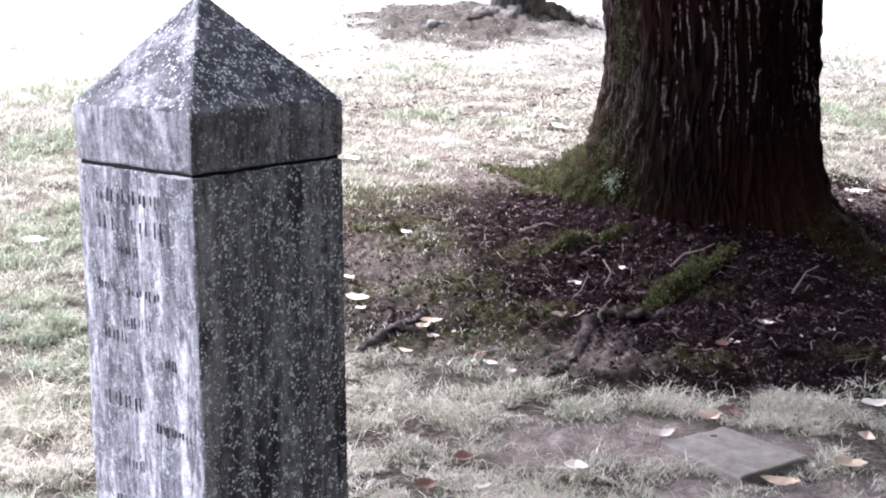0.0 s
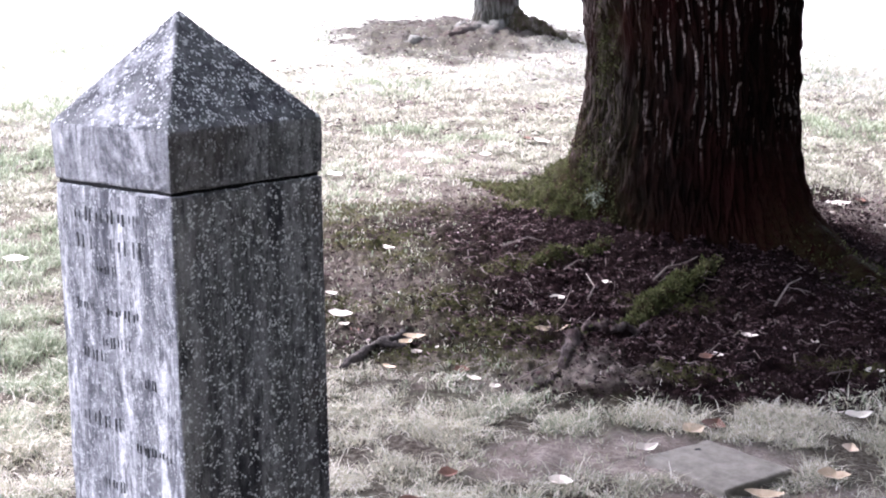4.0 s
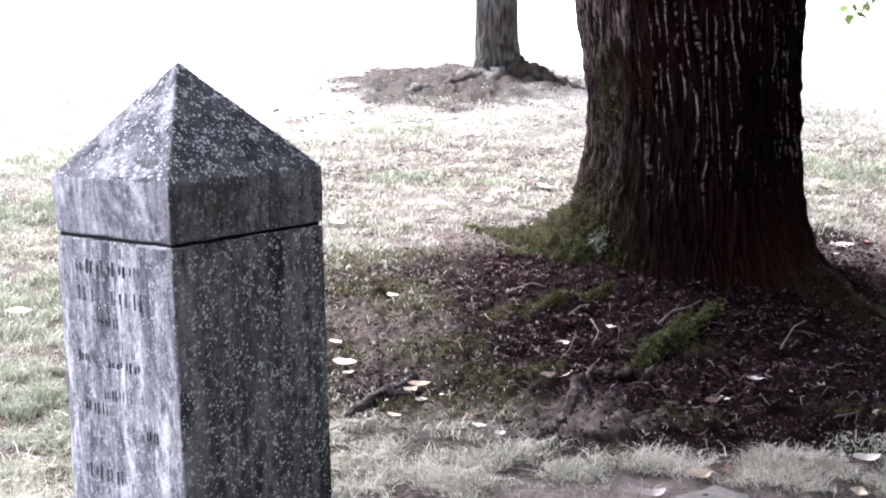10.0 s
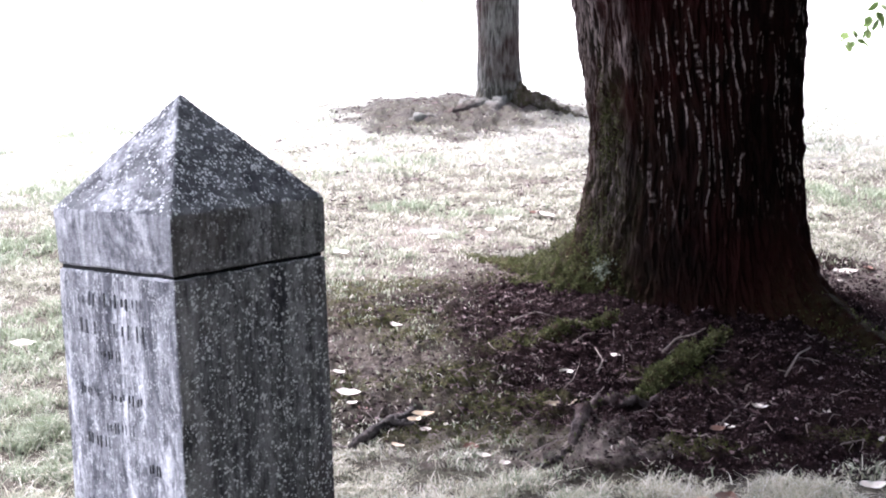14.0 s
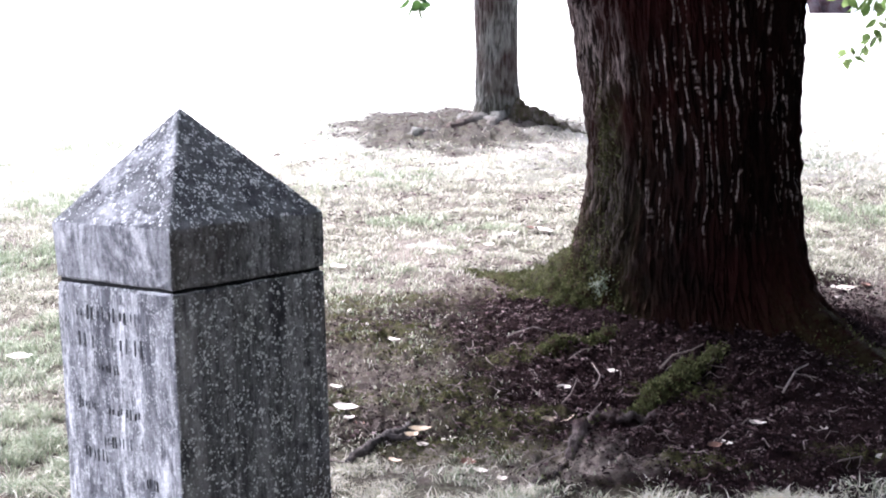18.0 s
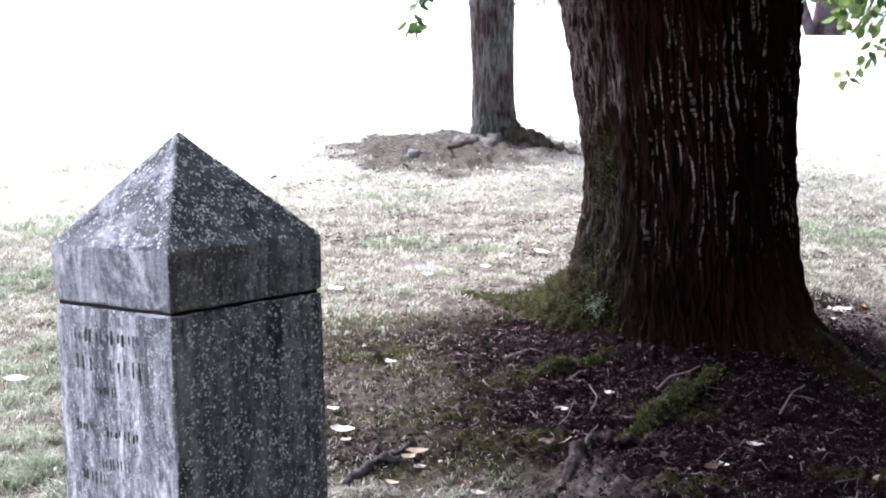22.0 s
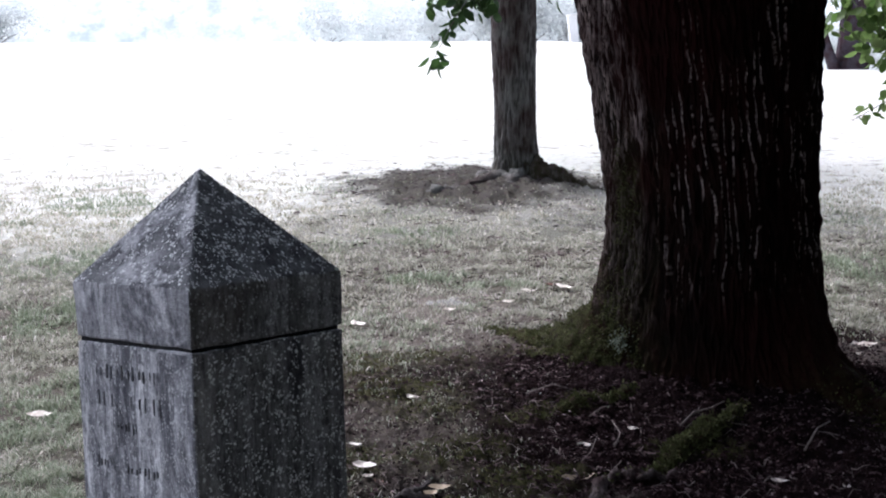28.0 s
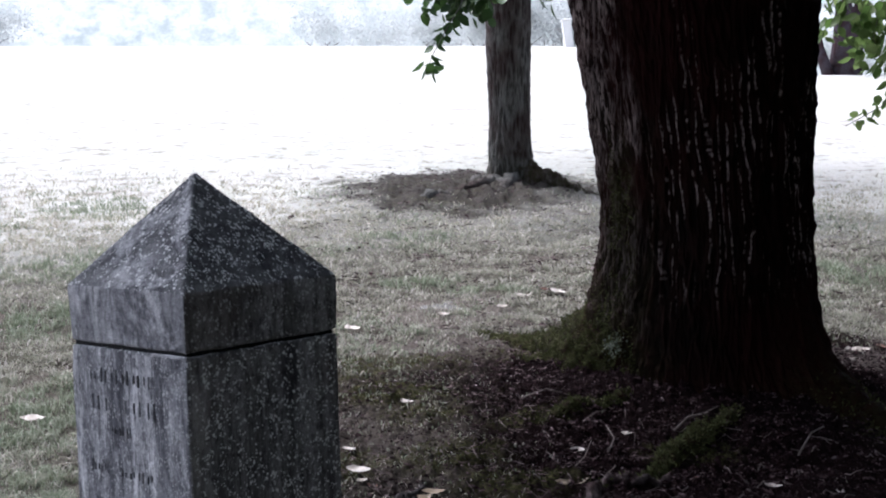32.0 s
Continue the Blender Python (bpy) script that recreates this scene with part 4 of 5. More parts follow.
def spray(name, tree, path, n, size, spread, material, seed, twig_r=0.008, label=""):
    """A drooping twig with its own leaves, as one branch part and one leaf part under it."""
    rng = np.random.default_rng(seed)
    pts = [Vector(p) for p in path]
    branch = bark_limb(name, pts, list(np.linspace(twig_r, twig_r * 0.35, len(pts))), BARK_FAR, tree, 6, seed)
    pieces = []
    for i in range(n):
        u = rng.random() * (len(pts) - 1.001)
        k = int(u)
        p = pts[k].lerp(pts[k + 1], u - k) + Vector(rng.normal(size=3)) * spread
        bm = leaf_shape(size * rng.uniform(0.7, 1.2), size * rng.uniform(0.5, 0.75), 0.3, 0.15, int(rng.integers(1e6)), 4)
        m = Matrix.Translation(p) @ Euler((rng.uniform(-1.0, 1.0), rng.uniform(0.2, 1.3), rng.uniform(0, 6.28))).to_matrix().to_4x4()
        bm.transform(m)
        bm.verts.ensure_lookup_table()
        pieces.append((np.array([v.co[:] for v in bm.verts]), np.array([[v.index for v in f.verts] for f in (bm.verts.index_update(), bm.faces)[1]])))
        bm.free()
    v, f = merge(pieces)
    part("foliage", array_mesh("foliage", v, f, material), material, branch, label)
    return branch


spray("drooping_branch", slope_tree, [(0.3, 13.9, 3.6), (0.15, 13.0, 2.9), (0.05, 12.7, 2.5), (-0.08, 12.6, 2.28), (-0.2, 12.5, 2.05), (-0.27, 12.5, 1.88)], 46, 0.14, 0.045, LEAF, 51)
spray("drooping_branch", slope_tree, [(0.3, 13.9, 3.6), (-0.3, 13.0, 2.85), (-0.1, 12.9, 2.62), (0.15, 12.9, 2.56), (0.36, 12.9, 2.55)], 110, 0.16, 0.075, LEAF, 52)
spray("drooping_branch", slope_tree, [(0.7, 14.0, 3.6), (0.86, 13.2, 2.9), (0.84, 12.9, 2.6), (0.82, 12.8, 2.48)], 14, 0.16, 0.04, LEAF, 53)
spray("drooping_branch", slope_tree, [(-0.5, 14, 4.0), (-0.5, 13.0, 3.0), (-0.32, 12.6, 2.6), (-0.2, 12.5, 2.48)], 30, 0.13, 0.07, LEAF, 54)
spray("drooping_branch", maple, [(2.8, 8.8, 5.6), (3.3, 10.2, 4.0), (3.2, 10.8, 2.9), (3.12, 11.0, 2.4), (3.08, 11.0, 2.2)], 170, 0.13, 0.13, LEAF_SUN, 55)
spray("drooping_branch", maple, [(3.3, 10.2, 4.0), (3.6, 10.9, 3.0), (3.42, 11.0, 2.4), (3.36, 11.0, 2.1), (3.42, 11.0, 1.95)], 170, 0.13, 0.12, LEAF_SUN, 56)
spray("drooping_branch", maple, [(3.6, 10.9, 3.0), (3.62, 11.0, 1.8), (3.45, 11.0, 1.56), (3.16, 11.0, 1.40)], 44, 0.11, 0.045, LEAF_SUN, 57)


# Trees out of view, added behind and to the right to block sky light.
def unseen_shade_tree(x, y, r, crown, n, seed):
    t = thing("maple_tree", Matrix.Translation((x, y, land(x, y))), "large dark-barked maple, unseen, added to block light from the grave", "tree", "maples round the grave")
    bark_limb("trunk", curve_points((0, 0, -0.2), (0.2, 0.1, 7.0), 9, (0, 0, 0), 0.05, seed), [r * 1.5, r * 1.05, r, r * 0.95, r * 0.9, r * 0.8, r * 0.65, r * 0.45, r * 0.2], BARK, t, 18, seed)
    for k in range(5):
        w = 1.26 * k + seed
        bark_limb("limb", curve_points((0.1, 0, 3.6 + 0.3 * k), (crown[0] * 0.7 * math.cos(w), crown[0] * 0.7 * math.sin(w), 6 + 0.3 * k), 6, (0, 0, 0.4), 0.1, k), [r * 0.5, r * 0.4, r * 0.3, r * 0.2, r * 0.12, r * 0.05], BARK, t, 8, k)
    dome_crown("crown", t, (0, 0, crown[2]), crown, n, 0.5, LEAF, seed, 90, 0.9)


for x, y, r, crown, n, seed in ((4.8, -4.6, 0.4, (5.5, 5.5, 4.4), 5200, 201), (9.0, 0.5, 0.45, (5.2, 5.5, 4.4), 9000, 202), (1.5, -13.0, 0.4, (6.5, 4.5, 4.4), 7000, 205), (15.5, -8, 0.4, (6.0, 6.0, 4.6), 3800, 206), (7.4, 2.4, 0.35, (4.2, 4.4, 4.4), 8000, 207)):
    unseen_shade_tree(x, y, r, crown, n, seed)

# ---- beyond the meadow ----


def bush(x, y, w, d, h, n, seed, size=0.24):
    b = thing("bush", Matrix.Translation((x, y, land(x, y))), "loose bush at the wood's edge, its leaves paled for haze", "bush", "bushes along the wood")
    rng = np.random.default_rng(seed)
    for i in range(4):
        v, f = tube(curve_points((0, 0, -0.1), (rng.uniform(-w, w) * 0.5, rng.uniform(-d, d) * 0.5, h * 0.2), 4, (0, 0, 0.1), 0.05, i), [0.05, 0.04, 0.03, 0.01], 6)
        part("stem", array_mesh("stem", v, f, TWIG), TWIG, b)
    p = clumped(n, (0, 0, h * 0.42), (w, d, h * 0.5), rng, 40, 0.32, 0.1, 0.02)
    v, f = leaf_cloud(p, size, rng)
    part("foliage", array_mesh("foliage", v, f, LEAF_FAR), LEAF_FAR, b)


def wood_tree(x, y, r, h, seed, lean=0.0, leaves=2600, low=2.0, label="tall tree at the far edge of the meadow"):
    t = thing("woodland_tree", Matrix.Translation((x, y, land(x, y))), label, "tree", "trees of the far wood")
    bark_limb("trunk", curve_points((0, 0, -0.3), (lean, 0.2, h * 0.75), 8, (0, 0, 0), 0.06, seed), [r * 1.25, r, r * 0.92, r * 0.85, r * 0.75, r * 0.6, r * 0.4, r * 0.2], BARK_WOOD, t, 14, seed)
    rng = np.random.default_rng(seed)
    for k in range(4):
        w = rng.uniform(0, 6.28)
        bark_limb("limb", curve_points((lean * 0.4, 0, h * (0.3 + 0.1 * k)), (3 * math.cos(w), 3 * math.sin(w), h * (0.5 + 0.1 * k)), 5, (0, 0, 0.4), 0.1, k), [r * 0.4, r * 0.3, r * 0.2, r * 0.12, r * 0.05], BARK_WOOD, t, 8, k)
    p = clumped(leaves, (0, 0, h * 0.6), (4.6, 4.2, h * 0.45), rng, 50, 0.2, 0.5, low)
    v, f = leaf_cloud(p, 0.42, rng)
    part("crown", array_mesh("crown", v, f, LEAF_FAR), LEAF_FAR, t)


wood_tree(18.9, 66.5, 0.72, 16, 71, 0.6, 2200, 3.2, "thick dark-trunked tree beyond the meadow")
wood_tree(18.0, 66.0, 0.24, 13, 72, -3.2, 1500, 3.2, "slender leaning tree beside a thick trunk")
rs = random.Random(8)
for x, y, w, h, n in ((-24, 70, 2.4, 3.2, 900), (-7.5, 76, 2.2, 3.8, 420), (-3.8, 78, 1.6, 3.0, 300), (-1.2, 71, 1.8, 3.0, 520), (1.2, 73, 2.0, 4.2, 760),
                      (3.6, 72, 1.8, 3.8, 820), (6.2, 71, 1.8, 3.2, 800), (8.5, 73, 2.0, 4.0, 700), (20.5, 74, 2.0, 3.0, 800), (23.5, 75, 2.2, 4.0, 800), (11.5, 74, 2.2, 3.8, 700), (13.5, 76, 2.0, 4.2, 600), (0.0, 77, 2.4, 4.6, 600), (5.0, 78, 2.6, 5.0, 700), (9.8, 78, 2.4, 5.0, 700), (2.4, 79, 2.4, 5.0, 600), (7.3, 79, 2.4, 5.2, 600), (-5.6, 79, 2.4, 3.6, 420), (15.0, 75, 1.8, 3.0, 700), (26, 77, 2.2, 4.4, 700)):
    bush(x, y, w, 1.4, h, int(n * 8), int(200 + 7 * x), 0.11)

# A wall that glows, with pale haze painted over the far woods.
BACKDROP = Mat("glowing_haze", rough=1.0)
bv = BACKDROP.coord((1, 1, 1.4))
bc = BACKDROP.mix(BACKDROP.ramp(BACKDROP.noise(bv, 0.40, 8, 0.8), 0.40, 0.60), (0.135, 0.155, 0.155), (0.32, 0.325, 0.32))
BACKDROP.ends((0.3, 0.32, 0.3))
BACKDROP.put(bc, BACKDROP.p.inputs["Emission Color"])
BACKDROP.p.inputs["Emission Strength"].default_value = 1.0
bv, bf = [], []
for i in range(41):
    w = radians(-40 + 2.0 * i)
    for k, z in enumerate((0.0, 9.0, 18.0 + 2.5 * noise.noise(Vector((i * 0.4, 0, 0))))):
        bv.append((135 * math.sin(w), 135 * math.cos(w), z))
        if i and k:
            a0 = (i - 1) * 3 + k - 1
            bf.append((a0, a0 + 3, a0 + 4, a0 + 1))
tagged(new("backdrop", array_mesh("backdrop", bv, bf, BACKDROP.m, True)), "glowing wall behind the meadow, far woods and pale haze painted on", "backdrop", kind="structure")

post = thing("white_post", pose(5.3, 64.0, land(5.3, 64.0) - 0.1, 0, -7), "plain white painted post at the meadow's edge", "post")
bm = box_bm(0.42, 0.42, 1.40, (0, 0, 0.60), 0.03, 2)
part("shaft", bm, WHITE, post)
bm = box_bm(0.50, 0.50, 0.10, (0, 0, 1.34), 0.03, 2)
part("cap", bm, WHITE, post)

# ---- fallen leaves, twigs, litter ----


def fallen_leaf(x, y, l, w, rz, material, label, lift=0.0, tilt=11.0, curl=0.15):
    me = bm_mesh("fallen_leaf", leaf_shape(l, w, 0.45, curl, int(x * 1000 + y * 77) % 9999), material)
    ob = new("fallen_leaf", me)
    ob.matrix_world = Matrix.Translation((x, y, land(x, y) + 0.006 + 0.014 * (1 - bare(x, y)) + curl * l * 0.6 + 0.4 * w * math.sin(radians(tilt)) + lift)) @ Euler((radians(tilt), 0, radians(rz))).to_matrix().to_4x4() @ Matrix.Translation((-l / 2, 0, 0))
    return tagged(ob, label, "leaf", "fallen leaves")


PALE, TAN, RED = "curled pale dead leaf lying on the ground", "curled tan dead leaf lying on the ground", "russet dead leaf lying on the ground"
for x, y, l, w, rz, kind in (
        (-0.36, 5.08, 0.105, 0.055, -20, 'p'), (-0.34, 4.97, 0.05, 0.03, 40, 'p'), (-0.59, 7.80, 0.10, 0.09, 30, 'p'), (0.69, 8.86, 0.13, 0.10, 60, 'p'),
        (2.18, 7.22, 0.16, 0.08, 15, 'p'), (2.10, 7.0, 0.08, 0.05, 50, 'p'), (0.45, 4.97, 0.14, 0.05, 20, 't'), (-0.22, 6.22, 0.09, 0.035, -30, 'p'), (1.13, 3.57, 0.095, 0.055, -10, 't'),
        (0.91, 3.455, 0.11, 0.045, -12, 't'), (0.36, 3.52, 0.075, 0.045, -25, 'p'), (0.80, 3.92, 0.085, 0.06, 30, 't'), (0.87, 3.96, 0.10, 0.07, 60, 'r'), (-0.10, 4.80, 0.07, 0.04, 50, 't'), (-0.06, 4.70, 0.05, 0.03, 10, 'p'), (0.14, 4.39, 0.05, 0.05, 90, 'p'),
        (0.21, 4.32, 0.04, 0.03, 10, 'p'), (-0.15, 4.53, 0.06, 0.022, -35, 't'), (-0.07, 4.86, 0.09, 0.04, 8, 't'), (0.64, 3.79, 0.09, 0.045, 35, 'p'), (-1.86, 5.87, 0.12, 0.06, 5, 'p'),
        (1.35, 4.07, 0.10, 0.05, 15, 'p'), (0.51, 5.37, 0.07, 0.035, 5, 'p'), (0.72, 5.47, 0.06, 0.03, -40, 'p'), (1.24, 3.78, 0.08, 0.05, 70, 't'), (0.62, 8.92, 0.12, 0.06, 10, 'r'),
        (-0.30, 4.98, 0.05, 0.04, 60, 'r'), (0.05, 3.55, 0.06, 0.05, 20, 'r'), (-0.42, 5.35, 0.06, 0.05, 120, 'p'), (0.10, 4.45, 0.06, 0.05, 0, 'r'), (0.98, 4.66, 0.06, 0.04, 15, 'r'),
        (1.03, 4.72, 0.06, 0.045, 100, 'p'), (1.55, 4.55, 0.07, 0.04, 0, 'p'), (1.20, 4.95, 0.07, 0.03, -20, 'p'), (1.42, 4.85, 0.05, 0.03, 60, 'p'), (0.93, 5.0, 0.06, 0.03, 30, 'r'),
        (0.02, 4.75, 0.03, 0.025, 0, 'p'), (-0.06, 8.15, 0.08, 0.04, 0, 'p'), (0.30, 8.35, 0.09, 0.04, 30, 'p'), (0.45, 8.75, 0.10, 0.05, -10, 'p'), (1.95, 7.4, 0.12, 0.07, 40, 't'),
        (2.35, 7.35, 0.12, 0.07, 80, 'r'), (2.25, 6.6, 0.05, 0.04, 20, 'p'), (2.30, 6.35, 0.06, 0.05, 70, 'p'), (-0.40, 4.15, 0.08, 0.05, 10, 'r'), (-0.05, 3.35, 0.07, 0.05, 30, 'r'),
        (-0.02, 3.1, 0.09, 0.06, 10, 'p'), (-0.75, 2.95, 0.08, 0.06, 60, 'r'), (1.6, 3.95, 0.09, 0.05, 0, 't'), (1.0, 9.3, 0.1, 0.06, 20, 'p'), (-1.1, 7.4, 0.09, 0.05, 20, 'p')):
    fallen_leaf(x, y, l, w, rz, {'p': LEAF_PALE, 't': LEAF_TAN, 'r': LEAF_RED}[kind], {'p': PALE, 't': TAN, 'r': RED}[kind])

stick = thing("fallen_branch", Matrix.Identity(4), "short rotting branch lying on bare soil", "branch")


def rough_stem(rows, seed, lump=0.5, rings=30, sides=16):
    rows = smooth_path(rows, rings)
    pts = [(x, y, land(x, y) + h) for x, y, h, r in rows]
    v, f = tube(pts, list(rows[:, 3]), sides)
    c = np.concatenate([np.repeat(np.array(pts), sides, axis=0), v[-2:]])
    for i in range(len(c)):
        q = Vector(v[i])
        v[i] = c[i] + (v[i] - c[i]) * (1 + lump * noise.fractal(q * 14 + Vector((seed, 0, 0)), 0.7, 2.2, 4) - 0.6 * abs(noise.noise(Vector((q.x * 110, q.y * 35, q.z * 110)))))
    return v, f


for name, rows, material, seed in (
        ("stem", [(-0.31, 4.50, 0.014, 0.014), (-0.27, 4.58, 0.020, 0.024), (-0.21, 4.70, 0.022, 0.019), (-0.16, 4.80, 0.030, 0.022), (-0.11, 4.92, 0.036, 0.012)], WOOD_DARK, 3),
        ("stub", [(-0.22, 4.72, 0.03, 0.016), (-0.16, 4.70, 0.034, 0.012), (-0.10, 4.69, 0.02, 0.006)], WOOD_DARK, 4),
        ("twig", [(-0.44, 4.54, 0.008, 0.005), (-0.36, 4.52, 0.014, 0.007), (-0.29, 4.51, 0.015, 0.005)], TWIG, 5)):
    v, f = rough_stem(rows, seed)
    part(name, array_mesh(name, v, f, material, True), material, stick)


def twig(pts, r, label="thin pale twig lying on the mulch"):
    v, f = tube(surface(pts), list(np.linspace(r, r * 0.5, len(pts))), 6, 0.15, int(pts[0][0] * 100))
    tagged(new("fallen_twig", array_mesh("fallen_twig", v, f, TWIG, True)), label, "twig", "fallen twigs")


twig([(0.90, 5.42, 0.012), (0.97, 5.50, 0.018), (1.05, 5.55, 0.016), (1.12, 5.62, 0.012)], 0.0055)
twig([(0.55, 5.60, 0.010), (0.61, 5.66, 0.014), (0.66, 5.70, 0.012)], 0.0039)
twig([(0.62, 5.28, 0.02), (0.66, 5.42, 0.03), (0.64, 5.55, 0.02)], 0.0039)
twig([(1.36, 5.22, 0.02), (1.45, 5.38, 0.03), (1.52, 5.46, 0.03)], 0.0052)
twig([(1.30, 4.42, 0.02), (1.38, 4.5, 0.03), (1.46, 4.52, 0.02)], 0.0039)
twig([(0.45, 5.10, 0.015), (0.52, 5.22, 0.03), (0.56, 5.36, 0.02)], 0.0033)
twig([(0.28, 4.36, 0.015), (0.36, 4.44, 0.03), (0.44, 4.54, 0.03)], 0.0039)
twig([(0.30, 5.95, 0.015), (0.42, 5.98, 0.03), (0.52, 5.92, 0.02)], 0.0039)
rs = random.Random(21)
for i in range(270):
    x, y, w = rs.uniform(-0.5, 2.0), rs.uniform(4.5, 6.6), rs.uniform(0, 6.28)
    if math.hypot(x - 1.2, y - 6.3) > 0.75:
        l = rs.uniform(0.03, 0.09)
        c, s = math.cos(w) * l, math.sin(w) * l
        k1, k2 = rs.uniform(-0.12, 0.12), rs.uniform(-0.12, 0.12)
        twig([(x, y, 0.010), (x + c * 0.35 - s * k1, y + s * 0.35 + c * k1, 0.012), (x + c * 0.7 - s * k2, y + s * 0.7 + c * k2, 0.013), (x + c, y + s, 0.012)], rs.uniform(0.0012, 0.0030))

# crumbs of bark and leaf over the bare soil
rng = np.random.default_rng(31)
cand = np.stack([rng.uniform(-0.7, 2.9, 110000), rng.uniform(4.2, 7.8, 110000)], axis=1)
centres, sizes = [], []
for x, y in cand:
    if bare(x, y) ** 2 * (0.35 + 0.65 * mulched(x, y)) * (1 - 0.96 * trodden(x, y)) * (1 - 0.7 * mossy(x, y)) > rng.random() and math.hypot(x - 1.2, y - 6.3) > 0.5:
        centres.append((x, y, land(x, y) + 0.004))
        sizes.append(0.003 + 0.012 * rng.random() ** 4)
for x, y in zip(rng.uniform(-2.6, 3.4, 9000), rng.uniform(7.6, 16.6, 9000)):
    if max(bare(x, y), 0.9 * step(-0.02, 0.28, noise.noise(Vector((x * 2.2, y * 2.6, 14.0)))) * step(13.5, 12.0, y)) > rng.random():
        centres.append((x, y, land(x, y) + 0.006 + 0.02 * (1 - bare(x, y))))
        sizes.append(0.008 + 0.024 * rng.random() ** 2)
centres, sizes = np.array(centres), np.array(sizes)
n = len(centres)
w = rng.uniform(0, 6.28, n)
d = np.stack([np.cos(w), np.sin(w), rng.normal(0, 0.16, n)], axis=1) * sizes[:, None]
s = np.stack([-np.sin(w), np.cos(w), rng.normal(0, 0.25, n)], axis=1) * (sizes * rng.uniform(0.12, 0.5, n))[:, None]
up = np.array([0, 0, 0.003]) * rng.uniform(0.3, 2.0, (n, 1))
lv = np.stack([centres - d - s, centres + d - s, centres + d + s * 0.6, centres - d + s * 0.6, centres + up * 1.5 - d * 0.6, centres + up * 1.5 + d * 0.7], axis=1).reshape(-1, 3)
b = (np.arange(n) * 6)[:, None]
lf = np.concatenate([b + np.array([[0, 1, 5, 4]]), b + np.array([[2, 3, 4, 5]])])
tagged(new("leaf_litter", array_mesh("leaf_litter", lv, lf, LITTER)), "dark crumbs of bark and dead leaves on soil", "leaf litter", kind="stuff")

# curled scraps of leaf and bark in the mulch
rng = np.random.default_rng(37)
verts, faces = [], []
for x, y in zip(rng.uniform(-0.6, 2.4, 9000), rng.uniform(4.35, 7.7, 9000)):
    if bare(x, y) * (0.7 + 0.3 * mulched(x, y)) * (1 - 0.8 * trodden(x, y)) * (1 - 0.65 * step(0.75, 1.15, x)) < 0.3 + 0.6 * rng.random() or math.hypot(x - 1.2, y - 6.3) < 0.62:
        continue
    l, w = 0.012 + 0.055 * rng.random() ** 2.5, 0.0025 + 0.005 * rng.random()
    turn, bend, roll = rng.uniform(0, 6.28), rng.uniform(-0.5, 0.9), rng.uniform(-0.6, 0.6)
    c, s, z, base = math.cos(turn), math.sin(turn), land(x, y) + 0.006, len(verts)
    for u in (-1.0, -0.33, 0.33, 1.0):
        k = w * (1 - 0.55 * u * u)
        for e in (-1, 1):
            du, dv = u * l * 0.5, e * k * 0.5 + 0.15 * l * u * u * bend
            verts.append((x + c * du - s * dv, y + s * du + c * dv, z + bend * l * 0.35 * u * u + e * k * roll * 0.5 + 0.003))
    faces += [(base + i, base + i + 2, base + i + 3, base + i + 1) for i in (0, 2, 4)]
tagged(new("leaf_litter", array_mesh("leaf_litter", verts, faces, CHIPS)), "curled scraps of brown leaf and bark", "leaf litter", kind="stuff")

# ---- grass and moss ----


def blades(name, pts, heights, widths, lean, material, label, seed):
    rng = np.random.default_rng(seed)
    n = len(pts)
    w = rng.uniform(0, 6.28, n)
    side = np.stack([np.cos(w), np.sin(w), np.zeros(n)], axis=1) * widths[:, None] * 0.5
    a = rng.uniform(0, 6.28, n)
    tilt = np.stack([np.cos(a), np.sin(a), np.zeros(n)], axis=1) * (heights * lean * rng.uniform(0.2, 1.3, n))[:, None]
    upv = np.zeros((n, 3))
    upv[:, 2] = heights
    mid = pts + upv * 0.6 + tilt * 0.35
    tip = pts + upv * rng.uniform(0.55, 1.0, (n, 1)) + tilt
    low = pts - np.array([0, 0, 0.006])
    v = np.stack([low - side, low + side, mid + side * 0.8, mid - side * 0.8, tip - side * 0.15, tip + side * 0.15], axis=1).reshape(-1, 3)
    b = (np.arange(n) * 6)[:, None]
    f = np.concatenate([b + np.array([[0, 1, 2, 3]]), b + np.array([[3, 2, 5, 4]])])
    return tagged(new(name, array_mesh(name, v, f, material)), label, "grass" if name == "grass" else "moss", kind="stuff")


TUFTS = ((0.20, 8.95, 0.42, 0.14), (0.05, 8.15, 0.10, 0.10), (-1.5, 4.4, 0.6, 0.8), (-1.95, 5.8, 0.5, 0.6), (-1.0, 3.0, 0.35, 0.5), (-2.45, 8.0, 0.6, 0.6), (-2.6, 9.9, 0.7, 0.8), (-0.28, 9.25, 0.38, 0.3), (0.25, 8.95, 0.12, 0.12), (2.9, 9.6, 0.5, 0.6), (-1.7, 6.4, 0.5, 0.5), (-0.35, 11.2, 0.5, 0.3), (-3.4, 13.0, 0.8, 0.9))


def greenness(x, y):
    """Where the turf is still green: a few tufts, and faint patches."""
    w = 0.35 * noise.noise(Vector((x * 4, y * 4, 12.0))) + 0.25 * noise.noise(Vector((x * 13, y * 13, 2.0)))
    g = max(0.95 * (1 - step(0.4, 1.2, math.hypot((x - cx) / rx, (y - cy) / ry) + w)) for cx, cy, rx, ry in TUFTS)
    return max(g, 0.45 * step(0.10, 0.45, noise.noise(Vector((x * 1.1, y * 0.8, 21.0)))))


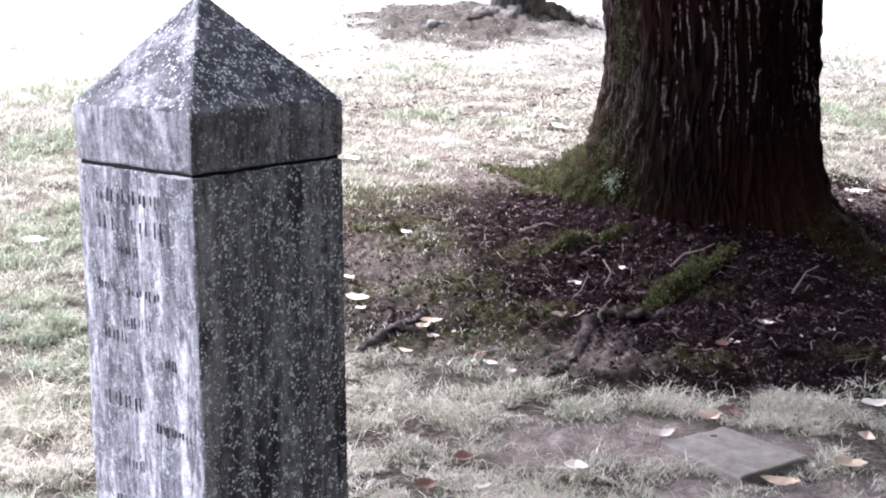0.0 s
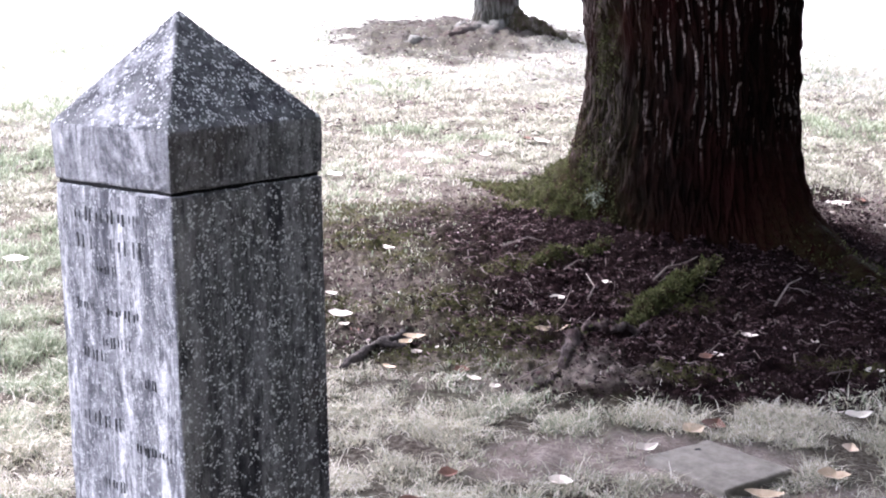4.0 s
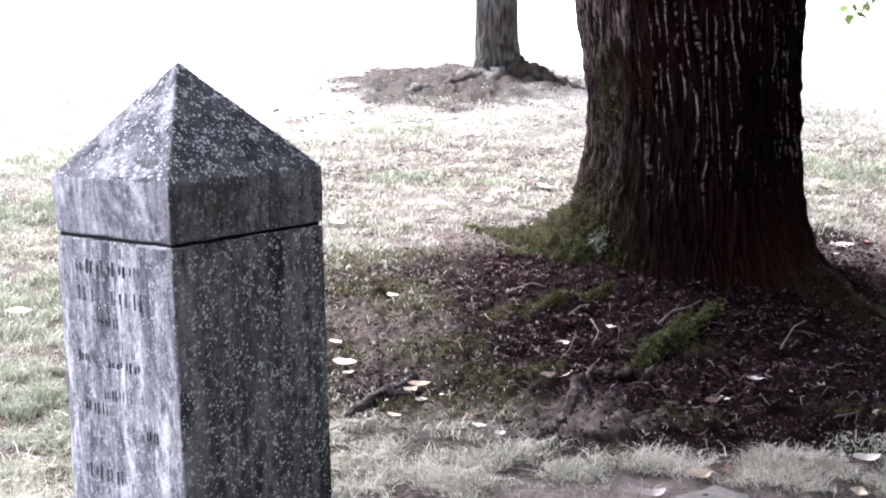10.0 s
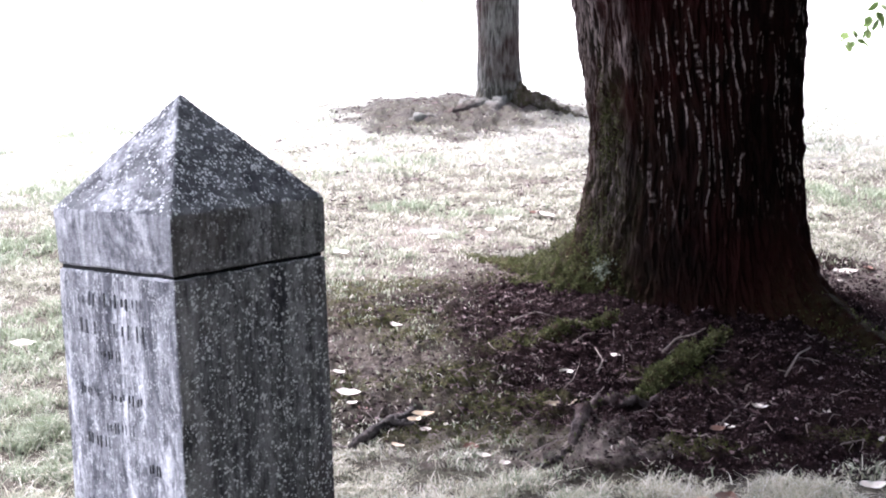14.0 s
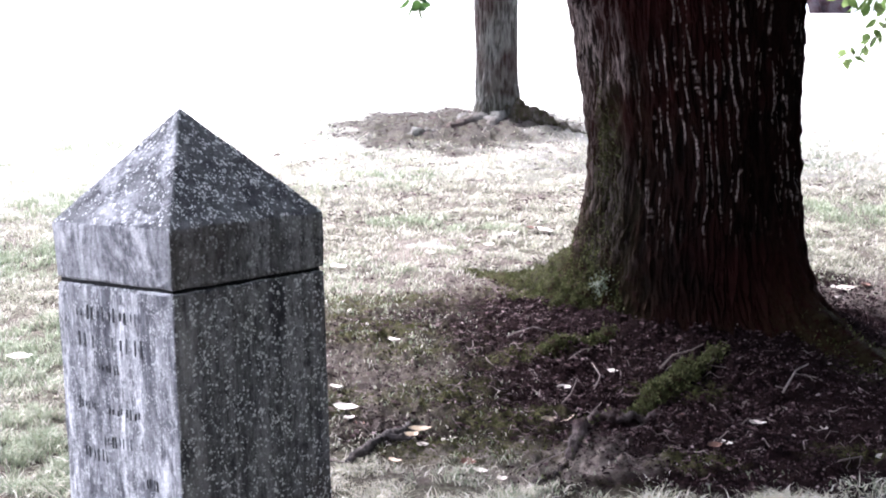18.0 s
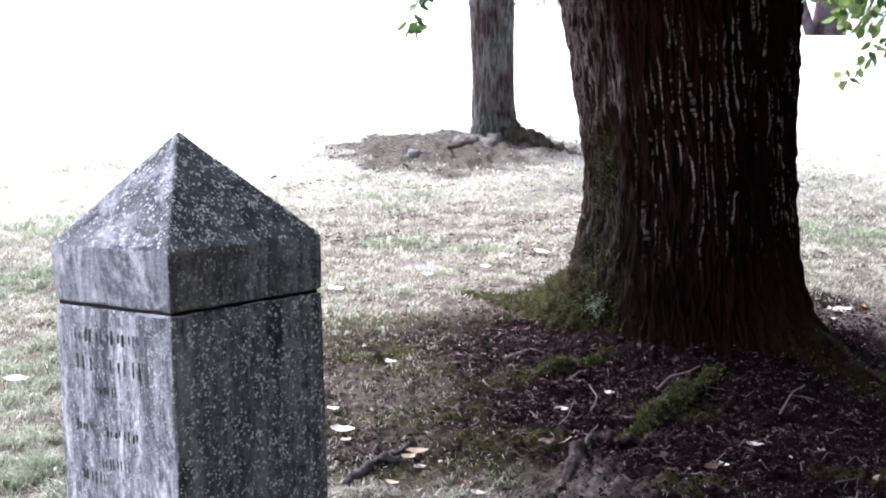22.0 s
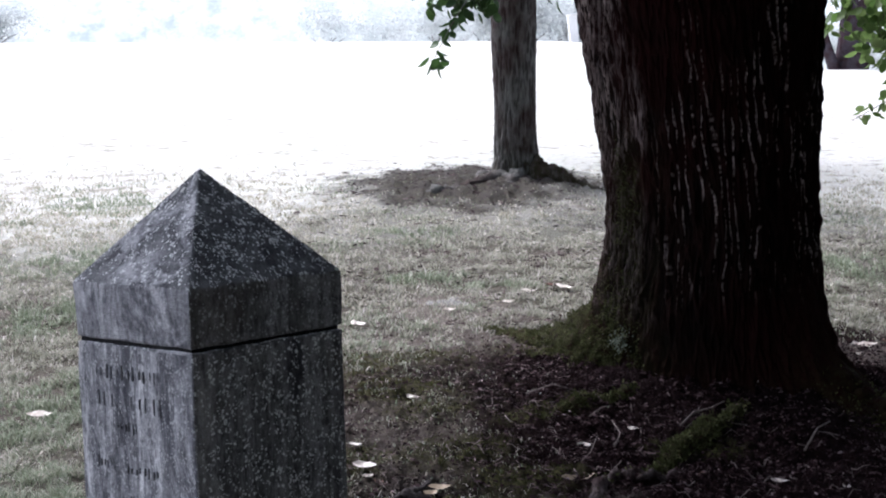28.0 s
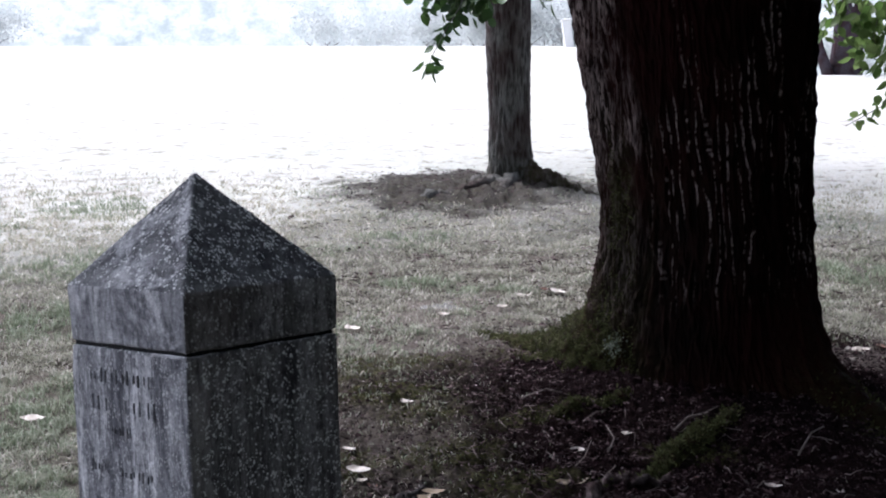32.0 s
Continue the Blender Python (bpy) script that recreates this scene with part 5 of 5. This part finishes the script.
rng = np.random.default_rng(41)
pts, hs, ws, lush = [], [], [], []
N = 640000
u = rng.random(N)
ys = 2.3 * (22.0 / 2.3) ** u
xs = (rng.random(N) - 0.5) * 2 * (0.36 * ys + 0.15)
for x, y in zip(xs, ys):
    if abs(x + 0.40) + abs(y - 2.17) < 0.21:
        continue
    if abs(x - 0.825) / 0.235 + abs(y - 3.66) / 0.235 < 1.0:
        continue
    k = bare(x, y)
    t = trodden(x, y)
    keep = (1 - k) * (1 - 0.96 * t) * step(17.0, 10.5, y)
    keep = max(keep, 0.22 * step(0.55, -0.25, x + 0.3 * noise.noise(Vector((x * 5, y * 7, 2.0)))) * step(8.1, 7.0, y), 0.10 * step(4.6, 4.2, y))
    clump = noise.noise(Vector((x * 6, y * 6, 9.0))) + 0.5 * noise.noise(Vector((x * 17, y * 17, 4.0)))
    worn_out = noise.noise(Vector((x * 2.3, y * 2.9, 31.0))) + 0.7 * noise.noise(Vector((x * 7, y * 9, 33.0)))
    keep *= 1 - 0.8 * step(0.22, 0.5, worn_out) * step(5.5, 7.5, y)
    near = step(6.0, 4.5, y)
    if keep * (0.56 - 0.06 * near + (1.5 + 0.6 * near) * clump) < rng.random():
        continue
    g = greenness(x, y)
    edge = step(4.45, 4.1, y) * step(3.85, 4.05, y) * step(0.2, 0.9, x)
    h = (0.012 + 0.020 * rng.random() + 0.026 * max(clump, 0)) * (1 - 0.6 * max(k, 0.7 * t)) + 0.024 * edge * rng.random()
    pts.append((x, y, land(x, y)))
    hs.append(h * (1.0 + 0.25 * step(5, 12, y)) * (1 + 0.5 * g) * (1 + 0.5 * max(-0.4, noise.noise(Vector((x * 1.6, y * 1.9, 51.0))))))
    # Far off, pale straw blades stand in for sunlit turf.
    lush.append(1 if (k > 0.5 and rng.random() < 0.35) or g * (1 - 0.4 * step(5.0, 3.6, y)) > rng.random() else 2 if max(0.75 * step(5.6, 4.0, y), 0.6 * lit_tint(x, y)) > rng.random() else 0)
    ws.append(0.0014 + 0.00062 * y * rng.uniform(0.6, 1.3))
pts, hs, ws, lush = np.array(pts), np.array(hs), np.array(ws), np.array(lush)
for kind, material, lean, label in ((0, GRASS, 1.7, "short dry turf of tangled straw-coloured blades"), (1, GRASS_GREEN, 1.3, "greener tufts among dry turf"), (2, GRASS_STRAW, 2.5, "pale straw lying tangled over thin turf, far off standing for sunlit turf")):
    pick = lush == kind
    blades("grass", pts[pick], hs[pick], ws[pick], lean, material, label, 42 + kind)

pts, hs, ws = [], [], []
for x, y in zip(rng.uniform(-0.7, 2.3, 60000), rng.uniform(4.2, 7.7, 60000)):
    if mossy(x, y) > 0.35 + 0.6 * rng.random():
        pts.append((x, y, land(x, y)))
        hs.append(0.006 + 0.010 * rng.random())
        ws.append(0.002 + 0.003 * rng.random())
blades("moss", np.array(pts), np.array(hs), np.array(ws), 0.9, MOSS, "low cushions of green moss on bare soil", 43)

# tufts on the mossy roots
pos, out = [], []
for ob, share in zip([*NEAR_ROOTS, MAPLE_TRUNK], (1.0, 0.8, 0.10, 0.9, 0.03, 0.0, 0.5, 50.0)):
    me = ob.data
    co, no = np.empty(len(me.vertices) * 3, dtype=np.float32), np.empty(len(me.vertices) * 3, dtype=np.float32)
    me.vertices.foreach_get("co", co)
    me.vertices.foreach_get("normal", no)
    co, no = co.reshape(-1, 3), no.reshape(-1, 3)
    pick = rng.integers(0, len(co), int(9000 * share))
    if ob == MAPLE_TRUNK:
        mo = np.empty(len(co), dtype=np.float32)
        me.attributes["moss"].data.foreach_get("value", mo)
        pick = pick[(mo[pick] > 0.25 + 0.7 * rng.random(len(pick))) & (co[pick, 2] < 1.6) & (co[pick, 1] < 6.6)]
    pick = pick[(no[pick, 2] > -0.3) & (rng.random(len(pick)) < 0.35 + 0.65 * np.array([step(-0.15, 0.15, noise.noise(Vector(co[i]) * 11)) for i in pick]))]
    pos.append(co[pick] + rng.normal(0, 0.006, (len(pick), 3)))
    out.append(no[pick])
pos, out = np.concatenate(pos), np.concatenate(out)
n = len(pos)
d = out + rng.normal(0, 0.5, (n, 3)) + np.array([0, 0, 0.2])
d *= (rng.uniform(0.006, 0.019, n) / np.linalg.norm(d, axis=1))[:, None]
s = np.cross(d, rng.normal(size=(n, 3)))
s *= (rng.uniform(0.0018, 0.0042, n) / np.linalg.norm(s, axis=1))[:, None]
v = np.stack([pos - s, pos + s, pos + d + s * 0.5, pos + d - s * 0.5], axis=1).reshape(-1, 3)
tagged(part("moss", array_mesh("moss", v, np.arange(n * 4).reshape(n, 4), ROOT_MOSS), ROOT_MOSS, maple, "green moss on the roots"), kind="stuff")

# pale lichen at the foot of the trunk
rng = np.random.default_rng(71)
pos = np.array([(0.725, 6.0, 0.42)]) + rng.normal(size=(260, 3)) * np.array([0.026, 0.03, 0.028])
v, f = leaf_cloud(pos, 0.011, rng, 0.0)
tagged(part("lichen", array_mesh("lichen", v, f, LICHEN), LICHEN, maple, "pale grey lichen clump at the trunk's foot"), kind="stuff")
